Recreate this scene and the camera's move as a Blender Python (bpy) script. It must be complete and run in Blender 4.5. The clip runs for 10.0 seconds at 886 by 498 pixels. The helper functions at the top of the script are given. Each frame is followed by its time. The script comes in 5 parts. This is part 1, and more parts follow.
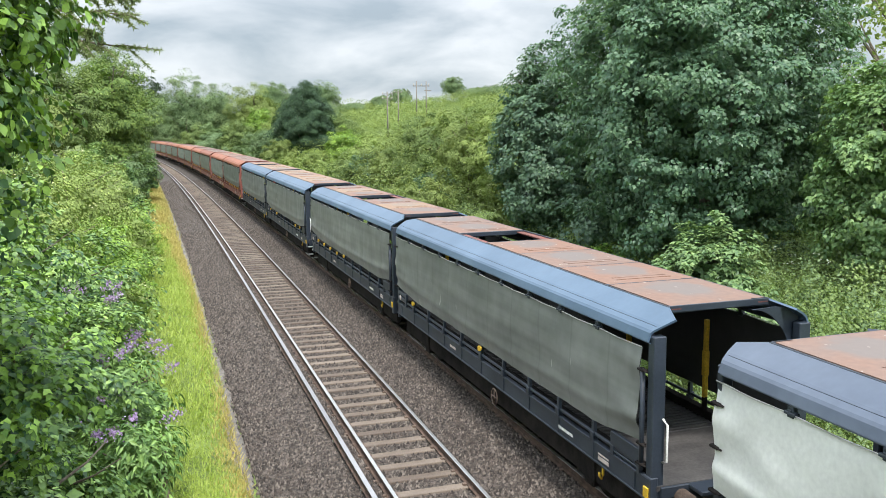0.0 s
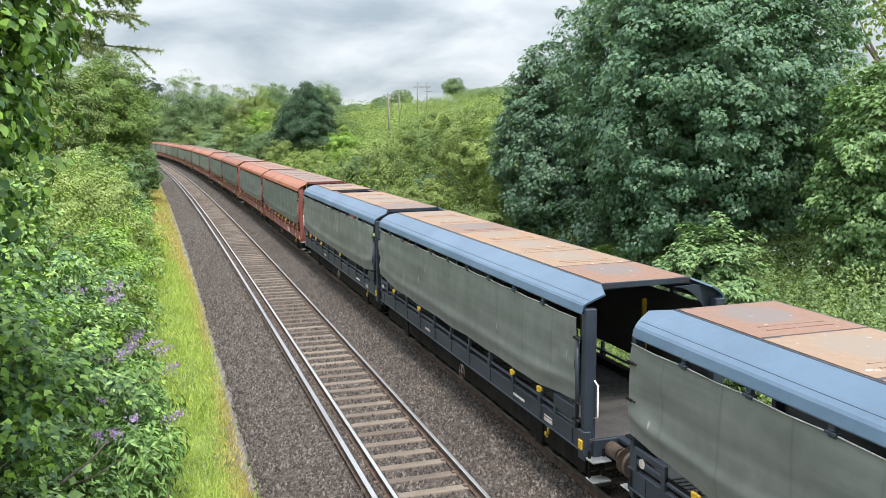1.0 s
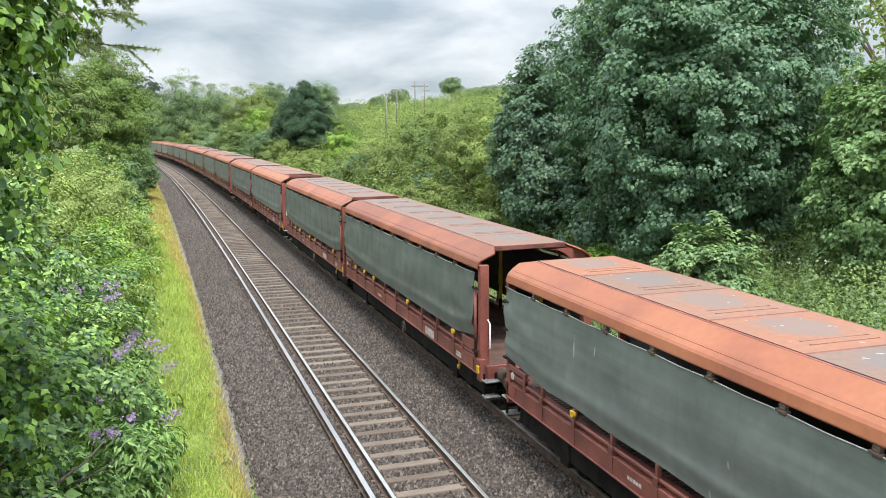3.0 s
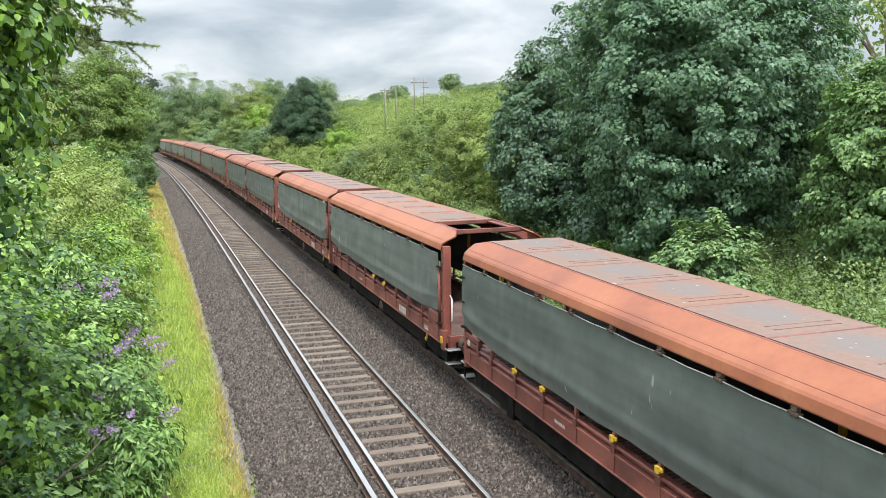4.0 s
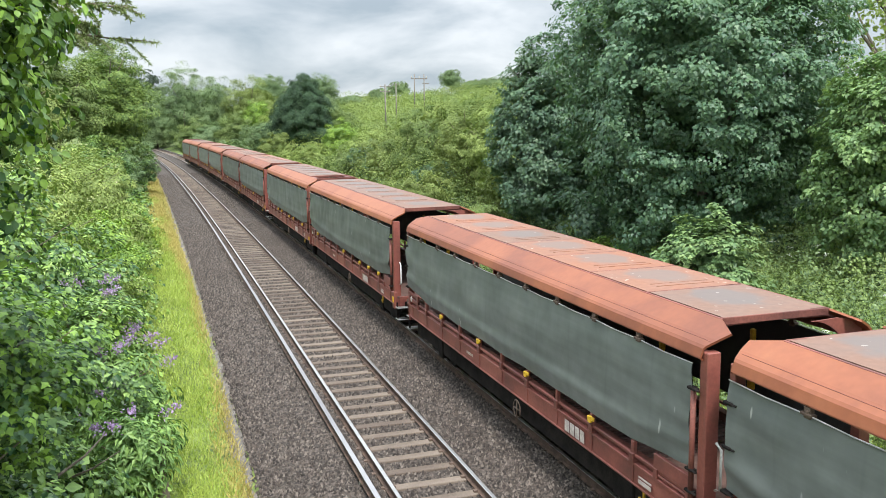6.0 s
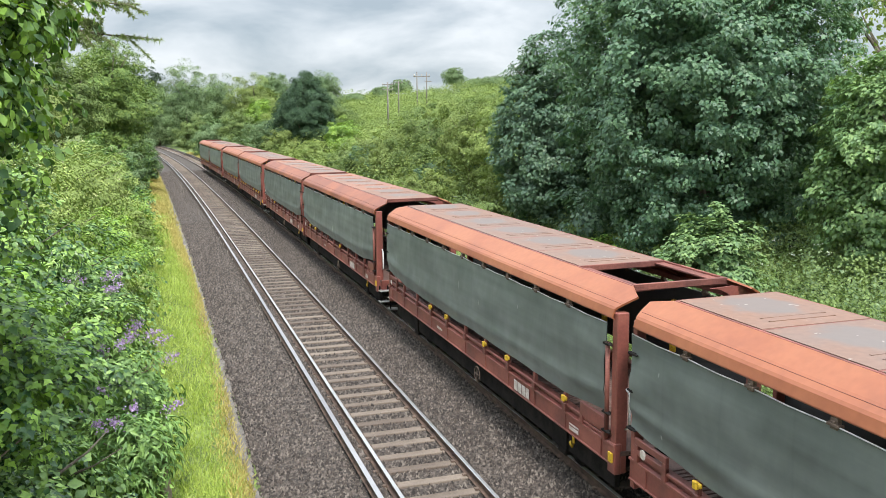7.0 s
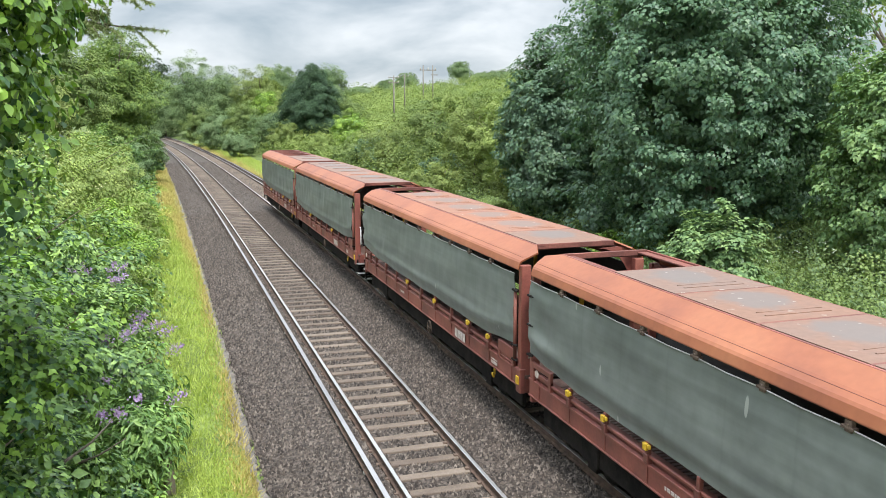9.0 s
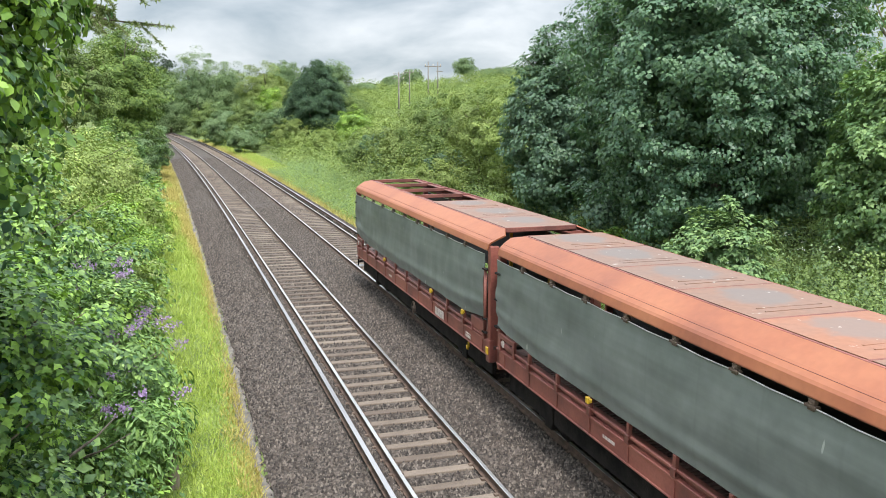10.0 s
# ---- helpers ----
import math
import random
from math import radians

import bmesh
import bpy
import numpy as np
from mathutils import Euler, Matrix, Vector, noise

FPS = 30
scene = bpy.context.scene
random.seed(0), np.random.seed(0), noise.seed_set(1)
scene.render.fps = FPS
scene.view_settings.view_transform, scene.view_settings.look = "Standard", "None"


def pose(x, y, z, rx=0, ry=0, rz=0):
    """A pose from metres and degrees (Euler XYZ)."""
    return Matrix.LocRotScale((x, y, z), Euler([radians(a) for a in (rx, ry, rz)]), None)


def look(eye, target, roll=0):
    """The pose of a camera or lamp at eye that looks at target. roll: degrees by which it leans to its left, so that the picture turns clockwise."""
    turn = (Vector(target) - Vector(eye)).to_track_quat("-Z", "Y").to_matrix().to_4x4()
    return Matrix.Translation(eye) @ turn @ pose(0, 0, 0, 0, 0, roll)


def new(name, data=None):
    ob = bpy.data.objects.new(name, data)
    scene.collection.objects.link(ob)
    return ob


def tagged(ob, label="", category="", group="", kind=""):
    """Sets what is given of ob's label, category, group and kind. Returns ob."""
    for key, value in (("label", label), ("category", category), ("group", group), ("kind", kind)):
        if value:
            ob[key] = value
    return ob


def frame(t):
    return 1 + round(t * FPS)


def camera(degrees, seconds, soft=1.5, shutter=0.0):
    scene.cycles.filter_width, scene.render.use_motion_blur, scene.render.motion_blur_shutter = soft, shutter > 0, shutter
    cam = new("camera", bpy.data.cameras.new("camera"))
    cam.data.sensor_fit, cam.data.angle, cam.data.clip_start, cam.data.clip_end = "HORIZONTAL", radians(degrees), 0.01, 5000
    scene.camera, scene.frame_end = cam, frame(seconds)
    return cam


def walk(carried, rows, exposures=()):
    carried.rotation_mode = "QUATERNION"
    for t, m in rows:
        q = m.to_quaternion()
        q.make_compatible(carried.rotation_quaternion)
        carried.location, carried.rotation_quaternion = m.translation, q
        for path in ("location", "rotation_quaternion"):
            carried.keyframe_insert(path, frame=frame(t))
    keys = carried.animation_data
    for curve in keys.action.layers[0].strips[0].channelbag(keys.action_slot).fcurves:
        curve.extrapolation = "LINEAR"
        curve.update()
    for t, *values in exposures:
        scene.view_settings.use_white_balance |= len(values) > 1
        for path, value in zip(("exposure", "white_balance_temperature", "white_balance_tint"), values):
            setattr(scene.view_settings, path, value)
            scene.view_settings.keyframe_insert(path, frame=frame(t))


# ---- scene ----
cam = camera(53.62, 10.0, soft=0.5)
EYE = (0.0, 0.0, 6.36)


def aim(pitch, roll, yaw):
    """Pose of the camera: degrees down, leaning left, turned right of north."""
    p, a = radians(pitch), radians(yaw)
    way = (math.sin(a) * math.cos(p), math.cos(a) * math.cos(p), -math.sin(p))
    return look(EYE, [e + w for e, w in zip(EYE, way)], roll)


AIM = [(0, 8.177, -.664, 17.924), (0.5, 8.139, -.671, 17.88), (1, 8.111, -.635, 17.874),
       (1.5, 8.057, -.65, 17.888), (2, 8.057, -.629, 17.93), (2.5, 8.086, -.583, 18.011),
       (4, 8.385, -.607, 18.08), (4.5, 8.486, -.606, 18.102), (5, 8.561, -.658, 18.11),
       (5.5, 8.61, -.704, 18.091), (7, 8.768, -.567, 17.905), (7.5, 8.915, -.452, 17.845),
       (8, 9.052, -.324, 17.783), (8.5, 9.116, -.175, 17.703), (9, 9.164, -.091, 17.594),
       (9.5, 9.246, .048, 17.452), (10, 9.394, .047, 17.299)]
walk(cam, [(t, aim(p, r, y)) for t, p, r, y in AIM])

# ---- world and sun ----
SUN_AZ, SUN_EL = 182.0, 60.0


def build_world():
    w = bpy.data.worlds.new("sky")
    scene.world = w
    w.use_nodes = True
    nt = w.node_tree
    nt.nodes.clear()
    N, L = nt.nodes.new, nt.links.new
    out, bg = N("ShaderNodeOutputWorld"), N("ShaderNodeBackground")
    sky = N("ShaderNodeTexSky")
    sky.sky_type, sky.sun_disc = "NISHITA", False
    sky.sun_elevation, sky.sun_rotation = radians(SUN_EL), radians(SUN_AZ)
    tc, sep = N("ShaderNodeTexCoord"), N("ShaderNodeSeparateXYZ")
    L(tc.outputs["Generated"], sep.inputs[0])
    # flatten the dome onto a cloud deck, so that clouds narrow towards the horizon
    zz = N("ShaderNodeMath"); zz.operation = "MAXIMUM"; zz.inputs[1].default_value = 0.0
    L(sep.outputs["Z"], zz.inputs[0])
    za = N("ShaderNodeMath"); za.operation = "ADD"; za.inputs[1].default_value = 0.26
    L(zz.outputs[0], za.inputs[0])
    dx, dy = N("ShaderNodeMath"), N("ShaderNodeMath")
    for d, o in ((dx, "X"), (dy, "Y")):
        d.operation = "DIVIDE"
        L(sep.outputs[o], d.inputs[0]); L(za.outputs[0], d.inputs[1])
    comb = N("ShaderNodeCombineXYZ")
    L(dx.outputs[0], comb.inputs[0]); L(dy.outputs[0], comb.inputs[1])
    n1 = N("ShaderNodeTexNoise")
    n1.inputs["Scale"].default_value, n1.inputs["Detail"].default_value = 1.5, 9
    n1.inputs["Roughness"].default_value, n1.inputs["Distortion"].default_value = 0.5, 0.35
    L(comb.outputs[0], n1.inputs["Vector"])
    ramp = N("ShaderNodeValToRGB")
    ramp.color_ramp.elements[0].position, ramp.color_ramp.elements[0].color = 0.38, (0.40, 0.475, 0.545, 1)
    ramp.color_ramp.elements[1].position, ramp.color_ramp.elements[1].color = 0.60, (0.79, 0.835, 0.885, 1)
    L(n1.outputs["Fac"], ramp.inputs[0])
    # an overcast dome is about three times as bright overhead as at the horizon
    grad = N("ShaderNodeMapRange")
    grad.inputs["From Min"].default_value, grad.inputs["From Max"].default_value = 0.12, 0.9
    grad.inputs["To Min"].default_value, grad.inputs["To Max"].default_value = 0.67, 2.55
    L(sep.outputs["Z"], grad.inputs["Value"])
    mul = N("ShaderNodeVectorMath"); mul.operation = "SCALE"
    L(ramp.outputs[0], mul.inputs[0]); L(grad.outputs[0], mul.inputs["Scale"])
    sk = N("ShaderNodeVectorMath"); sk.operation = "SCALE"; sk.inputs["Scale"].default_value = 0.12
    L(sky.outputs[0], sk.inputs[0])
    mix = N("ShaderNodeMix"); mix.data_type = "RGBA"; mix.inputs["Factor"].default_value = 0.93
    L(sk.outputs[0], mix.inputs["A"]); L(mul.outputs[0], mix.inputs["B"])
    L(mix.outputs["Result"], bg.inputs["Color"])
    bg.inputs["Strength"].default_value = 1.0
    L(bg.outputs[0], out.inputs[0])
    sun = bpy.data.lights.new("sun", "SUN")
    sun.energy, sun.angle, sun.color = 2.4, radians(10), (1.0, 0.97, 0.935)
    a, e = radians(SUN_AZ), radians(SUN_EL)
    d = Vector((math.sin(a) * math.cos(e), math.cos(a) * math.cos(e), math.sin(e)))
    new("sun", sun).matrix_world = look(d * 50, (0, 0, 0))
    scene.view_settings.exposure = 0.77


build_world()

# ---- materials ----
MATS = {}


def mat(name, colors, rough=0.7, metal=0.0, scale=6.0, fine=60.0, bump=0.1, spread=0.25, island=0.0,
        translucent=0.0, coord="Object", stops=(0.35, 0.65), spec=0.5, stretch=(1, 1, 1), tint_random=0.0):
    """A worn surface: two colours mixed by coarse noise, grained by fine noise, varied by island."""
    if name in MATS:
        return MATS[name]
    m = bpy.data.materials.new(name)
    m.use_nodes = True
    nt = m.node_tree
    N, L = nt.nodes.new, nt.links.new
    b = nt.nodes["Principled BSDF"]
    out = nt.nodes["Material Output"]
    tc, mp = N("ShaderNodeTexCoord"), N("ShaderNodeMapping")
    mp.inputs["Scale"].default_value = stretch
    L(tc.outputs[coord], mp.inputs["Vector"])
    n1, n2 = N("ShaderNodeTexNoise"), N("ShaderNodeTexNoise")
    for n, s in ((n1, scale), (n2, fine)):
        n.inputs["Scale"].default_value, n.inputs["Detail"].default_value = s, 5
        L(mp.outputs[0], n.inputs["Vector"])
    ramp = N("ShaderNodeValToRGB")
    el = ramp.color_ramp.elements
    el[0].position, el[1].position = stops
    el[0].color, el[1].color = (*colors[0], 1), (*colors[-1], 1)
    for i, c in enumerate(colors[1:-1]):
        e = el.new(stops[0] + (stops[1] - stops[0]) * (i + 1) / (len(colors) - 1))
        e.color = (*c, 1)
    fac = n1.outputs["Fac"]
    if island:
        gi = N("ShaderNodeNewGeometry")
        mx = N("ShaderNodeMix"); mx.data_type = "FLOAT"; mx.inputs["Factor"].default_value = island
        L(fac, mx.inputs["A"]); L(gi.outputs["Random Per Island"], mx.inputs["B"])
        fac = mx.outputs["Result"]
    if tint_random:
        oi = N("ShaderNodeObjectInfo")
        mx = N("ShaderNodeMix"); mx.data_type = "FLOAT"; mx.inputs["Factor"].default_value = tint_random
        L(fac, mx.inputs["A"]); L(oi.outputs["Random"], mx.inputs["B"])
        fac = mx.outputs["Result"]
    L(fac, ramp.inputs[0])
    mr = N("ShaderNodeMapRange")
    mr.inputs["From Min"].default_value, mr.inputs["From Max"].default_value = 0.25, 0.75
    mr.inputs["To Min"].default_value, mr.inputs["To Max"].default_value = 1 - spread, 1 + spread
    L(n2.outputs["Fac"], mr.inputs["Value"])
    vm = N("ShaderNodeVectorMath"); vm.operation = "SCALE"
    L(ramp.outputs[0], vm.inputs[0]); L(mr.outputs[0], vm.inputs["Scale"])
    L(vm.outputs[0], b.inputs["Base Color"])
    b.inputs["Roughness"].default_value, b.inputs["Metallic"].default_value = rough, metal
    b.inputs["Specular IOR Level"].default_value = spec
    if bump:
        bp = N("ShaderNodeBump")
        bp.inputs["Strength"].default_value, bp.inputs["Distance"].default_value = bump, 0.02
        L(n2.outputs["Fac"], bp.inputs["Height"]); L(bp.outputs[0], b.inputs["Normal"])
    if translucent:
        tr, ms = N("ShaderNodeBsdfTranslucent"), N("ShaderNodeMixShader")
        warm = N("ShaderNodeVectorMath"); warm.operation = "MULTIPLY"
        warm.inputs[1].default_value = (1.25, 1.3, 0.6)
        L(vm.outputs[0], warm.inputs[0]); L(warm.outputs[0], tr.inputs["Color"])
        ms.inputs[0].default_value = translucent
        L(b.outputs[0], ms.inputs[1]); L(tr.outputs[0], ms.inputs[2])
        L(ms.outputs[0], out.inputs[0])
    MATS[name] = m
    return m


def leafmat(name, c0, c1, rough=0.45, tr=0.17, scale=0.9, island=0.42, spec=0.4, stops=(0.25, 0.75)):
    mid = tuple(a * 0.62 + b * 0.38 for a, b in zip(c0, c1))
    return mat(name, (c0, mid, c1), rough=rough, scale=scale, fine=25, bump=0, spread=0.2, island=island,
               translucent=tr, stops=stops, spec=spec)


M_SYC = leafmat("sycamore leaf", (0.072, 0.152, 0.092), (0.175, 0.29, 0.15), rough=0.45, spec=0.5, tr=0.3)
M_SYC_D = leafmat("dark leaf", (0.062, 0.128, 0.08), (0.16, 0.26, 0.14), rough=0.45, spec=0.5, tr=0.28)
M_SYCL = leafmat("light sycamore leaf", (0.11, 0.205, 0.088), (0.29, 0.42, 0.16), rough=0.45, spec=0.45, tr=0.3)
M_WEED = leafmat("nettle leaf", (0.19, 0.275, 0.10), (0.34, 0.435, 0.17), rough=0.6, spec=0.2, island=0.28, tr=0.3)
M_MAPLE = leafmat("young leaf", (0.085, 0.165, 0.065), (0.26, 0.37, 0.135))
M_LIME = leafmat("bright leaf", (0.09, 0.2, 0.03), (0.42, 0.58, 0.09))
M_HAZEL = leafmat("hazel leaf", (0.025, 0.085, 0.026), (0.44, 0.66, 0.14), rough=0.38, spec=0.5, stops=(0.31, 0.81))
# copy of the hazel leaf with the bank's shade put into its colour
M_HAZEL_SHADED = leafmat("shaded hazel leaf", (0.026, 0.082, 0.028), (0.38, 0.60, 0.10), rough=0.4, spec=0.4, tr=0.25, stops=(0.32, 0.8))
M_FRESH = leafmat("fresh leaf", (0.09, 0.19, 0.05), (0.30, 0.46, 0.13))
M_BRAMBLE = leafmat("bramble leaf", (0.034, 0.095, 0.033), (0.43, 0.63, 0.17), stops=(0.3, 0.8))
M_SCRUB = leafmat("hawthorn leaf", (0.08, 0.13, 0.043), (0.285, 0.365, 0.115), rough=0.6, spec=0.2, scale=0.3, island=0.3)
M_PALE = leafmat("pale leaf", (0.13, 0.20, 0.05), (0.385, 0.46, 0.145), rough=0.6, spec=0.2, island=0.3)
M_OLIVE = leafmat("olive leaf", (0.115, 0.165, 0.047), (0.34, 0.405, 0.125), rough=0.6, spec=0.2, scale=0.3, island=0.3)
M_ASH = leafmat("ash leaf", (0.072, 0.135, 0.035), (0.27, 0.37, 0.09), rough=0.55, spec=0.25)
M_GREYLEAF = leafmat("grey leaf", (0.10, 0.175, 0.075), (0.29, 0.38, 0.19), rough=0.6, spec=0.2, island=0.3)
# the haze of distance is put into this paler, greyer leaf colour
M_FAR_HAZED = leafmat("hazed far leaf", (0.115, 0.18, 0.085), (0.27, 0.35, 0.165), scale=0.12, rough=0.7, spec=0.1, island=0.3)
M_OAK = leafmat("oak leaf", (0.022, 0.055, 0.03), (0.09, 0.155, 0.07), rough=0.55, spec=0.25)
M_CONIFER = leafmat("needle", (0.03, 0.055, 0.03), (0.075, 0.12, 0.06), rough=0.6)
M_LARCH = leafmat("larch needle", (0.15, 0.20, 0.07), (0.29, 0.36, 0.14), rough=0.6)
M_GRASS = leafmat("grass blade", (0.26, 0.355, 0.06), (0.52, 0.60, 0.16), rough=0.6, scale=0.6)
M_STRAW = leafmat("dry grass", (0.36, 0.30, 0.09), (0.62, 0.52, 0.2), rough=0.7)
M_BUD = leafmat("buddleia flower", (0.34, 0.22, 0.47), (0.58, 0.43, 0.70), rough=0.7, tr=0.2)
M_CREAM = leafmat("cream flower", (0.55, 0.55, 0.30), (0.72, 0.70, 0.45), rough=0.7, tr=0.2)
M_GOLD = leafmat("yellow flower", (0.55, 0.50, 0.12), (0.75, 0.70, 0.25), rough=0.7, tr=0.2)
M_WHITEFL = leafmat("white flower", (0.6, 0.62, 0.55), (0.8, 0.8, 0.75), rough=0.7, tr=0.2)
M_BARK = mat("bark", ((0.10, 0.075, 0.055), (0.22, 0.18, 0.14)), rough=0.9, scale=5, fine=40, bump=0.6, stretch=(1, 1, 0.2))
M_SOIL = mat("verge soil and grass", ((0.05, 0.08, 0.02), (0.11, 0.155, 0.033), (0.18, 0.235, 0.05)), rough=0.95,
             scale=0.5, fine=9, bump=0.5, spread=0.45)
M_CESS = mat("cess dust", ((0.095, 0.083, 0.07), (0.205, 0.185, 0.16)), rough=0.95, scale=3, fine=50, bump=0.5)
M_BALLAST = mat("ballast", ((0.024, 0.019, 0.015), (0.064, 0.050, 0.041), (0.115, 0.093, 0.077)), rough=0.9, scale=14, fine=34, bump=1.0, spread=0.6)
M_STONE = mat("ballast stone", ((0.020, 0.015, 0.012), (0.066, 0.050, 0.040), (0.215, 0.182, 0.152)), rough=0.85, scale=2,
              fine=40, bump=0.2, island=0.8, stops=(0.2, 0.95))
M_SLEEPER = mat("sleeper concrete", ((0.118, 0.089, 0.069), (0.205, 0.163, 0.128)), rough=0.9, scale=2.5, fine=45, bump=0.3,
                tint_random=0.4)
M_RUST = mat("rail rust", ((0.055, 0.034, 0.025), (0.125, 0.078, 0.055)), rough=0.85, scale=5, fine=60, bump=0.2)
M_STEEL = mat("polished rail head", ((0.60, 0.58, 0.56), (0.78, 0.77, 0.76)), rough=0.32, metal=0.9, scale=3, fine=40,
              bump=0.02, spread=0.08, stretch=(1, 0.1, 1))
M_CONTOP = mat("conductor rail top", ((0.25, 0.246, 0.26), (0.37, 0.366, 0.38)), rough=0.5, metal=0.3, scale=2, fine=40,
               bump=0.02, spread=0.1, stretch=(1, 0.1, 1))
M_POT = mat("insulator", ((0.42, 0.36, 0.3), (0.6, 0.55, 0.48)), rough=0.5)
M_CLIP = mat("clip", ((0.09, 0.06, 0.045), (0.17, 0.12, 0.09)), rough=0.8)
# wagon surfaces
M_RED = mat("faded red paint", ((0.155, 0.056, 0.045), (0.24, 0.075, 0.058), (0.32, 0.108, 0.08)), rough=0.45, scale=1.1, fine=22, bump=0.05, spread=0.14)
M_REDROOF = mat("chalked orange-red roof paint", ((0.212, 0.065, 0.032), (0.298, 0.095, 0.042), (0.342, 0.120, 0.053)), rough=0.5, scale=0.7,
                fine=9, bump=0.03, spread=0.09, tint_random=0.25)
M_DKRED = mat("dark red frame", ((0.13, 0.045, 0.035), (0.22, 0.075, 0.055)), rough=0.65, scale=2, fine=25, bump=0.1)


def panelmat(name, rim, mid, spots):
    """Roof hatch steel: rusty rim, paint chalked to grey over a ragged oval in the middle, pale specks."""
    m = mat(name, (rim, tuple(a * .6 + b * .4 for a, b in zip(rim, mid))), rough=0.7, scale=1.3, fine=9, bump=0.05, spread=0.12, tint_random=0.3)
    nt = m.node_tree
    N, L = nt.nodes.new, nt.links.new
    b = nt.nodes["Principled BSDF"]
    old = b.inputs["Base Color"].links[0].from_socket
    tc, mp, ln = N("ShaderNodeTexCoord"), N("ShaderNodeMapping"), N("ShaderNodeVectorMath")
    mp.inputs["Scale"].default_value = (1.45, 1.25, 0)
    mp.inputs["Location"].default_value = (0, -0.25, 0)
    ln.operation = "LENGTH"
    L(tc.outputs["Object"], mp.inputs["Vector"]); L(mp.outputs[0], ln.inputs[0])
    nz = N("ShaderNodeTexNoise"); nz.inputs["Scale"].default_value, nz.inputs["Detail"].default_value = 2.6, 6
    oi, add = N("ShaderNodeObjectInfo"), N("ShaderNodeVectorMath")
    add.operation = "ADD"
    L(tc.outputs["Object"], add.inputs[0]); L(oi.outputs["Random"], add.inputs[1]); L(add.outputs[0], nz.inputs["Vector"])
    ma = N("ShaderNodeMath"); ma.operation = "MULTIPLY_ADD"; ma.inputs[1].default_value = 0.9
    L(nz.outputs["Fac"], ma.inputs[0]); L(ln.outputs["Value"], ma.inputs[2])
    mr = N("ShaderNodeMapRange"); mr.interpolation_type = "SMOOTHSTEP"
    mr.inputs["From Min"].default_value, mr.inputs["From Max"].default_value = 0.95, 1.35
    mr.inputs["To Min"].default_value, mr.inputs["To Max"].default_value = 0.75, 0.0
    L(ma.outputs[0], mr.inputs["Value"])
    mx = N("ShaderNodeMix"); mx.data_type = "RGBA"
    L(mr.outputs[0], mx.inputs["Factor"]); L(old, mx.inputs["A"]); mx.inputs["B"].default_value = (*mid, 1)
    n2 = N("ShaderNodeTexNoise"); n2.inputs["Scale"].default_value, n2.inputs["Detail"].default_value = 7, 2
    L(add.outputs[0], n2.inputs["Vector"])
    m2 = N("ShaderNodeMapRange"); m2.inputs["From Min"].default_value, m2.inputs["From Max"].default_value = .70, .74
    L(n2.outputs["Fac"], m2.inputs["Value"])
    mx2 = N("ShaderNodeMix"); mx2.data_type = "RGBA"
    L(m2.outputs[0], mx2.inputs["Factor"]); L(mx.outputs["Result"], mx2.inputs["A"]); mx2.inputs["B"].default_value = (*spots, 1)
    L(mx2.outputs["Result"], b.inputs["Base Color"])
    return m


M_PANEL = panelmat("weathered grey roof panel", (0.225, 0.125, 0.086), (0.158, 0.143, 0.135), (0.36, 0.32, 0.285))
M_PANELB = panelmat("rust-stained roof panel", (0.285, 0.170, 0.100), (0.225, 0.185, 0.150), (0.42, 0.385, 0.34))
M_PANELR = panelmat("orange-brown roof panel", (0.30, 0.128, 0.072), (0.185, 0.15, 0.132), (0.44, 0.37, 0.32))
M_FADED = mat("faded lettering", ((0.50, 0.42, 0.38), (0.66, 0.58, 0.54)), rough=0.6, scale=9, fine=50, bump=0.02)
M_BLUE = mat("dark blue-grey paint", ((0.022, 0.030, 0.043), (0.038, 0.049, 0.067)), rough=0.45, scale=1.2, fine=22, bump=0.04, spread=0.15)
M_BLUEROOF = mat("blue roof paint", ((0.070, 0.117, 0.178), (0.103, 0.160, 0.232)), rough=0.42, scale=0.7, fine=9, bump=0.03,
                 spread=0.05, tint_random=0.2)
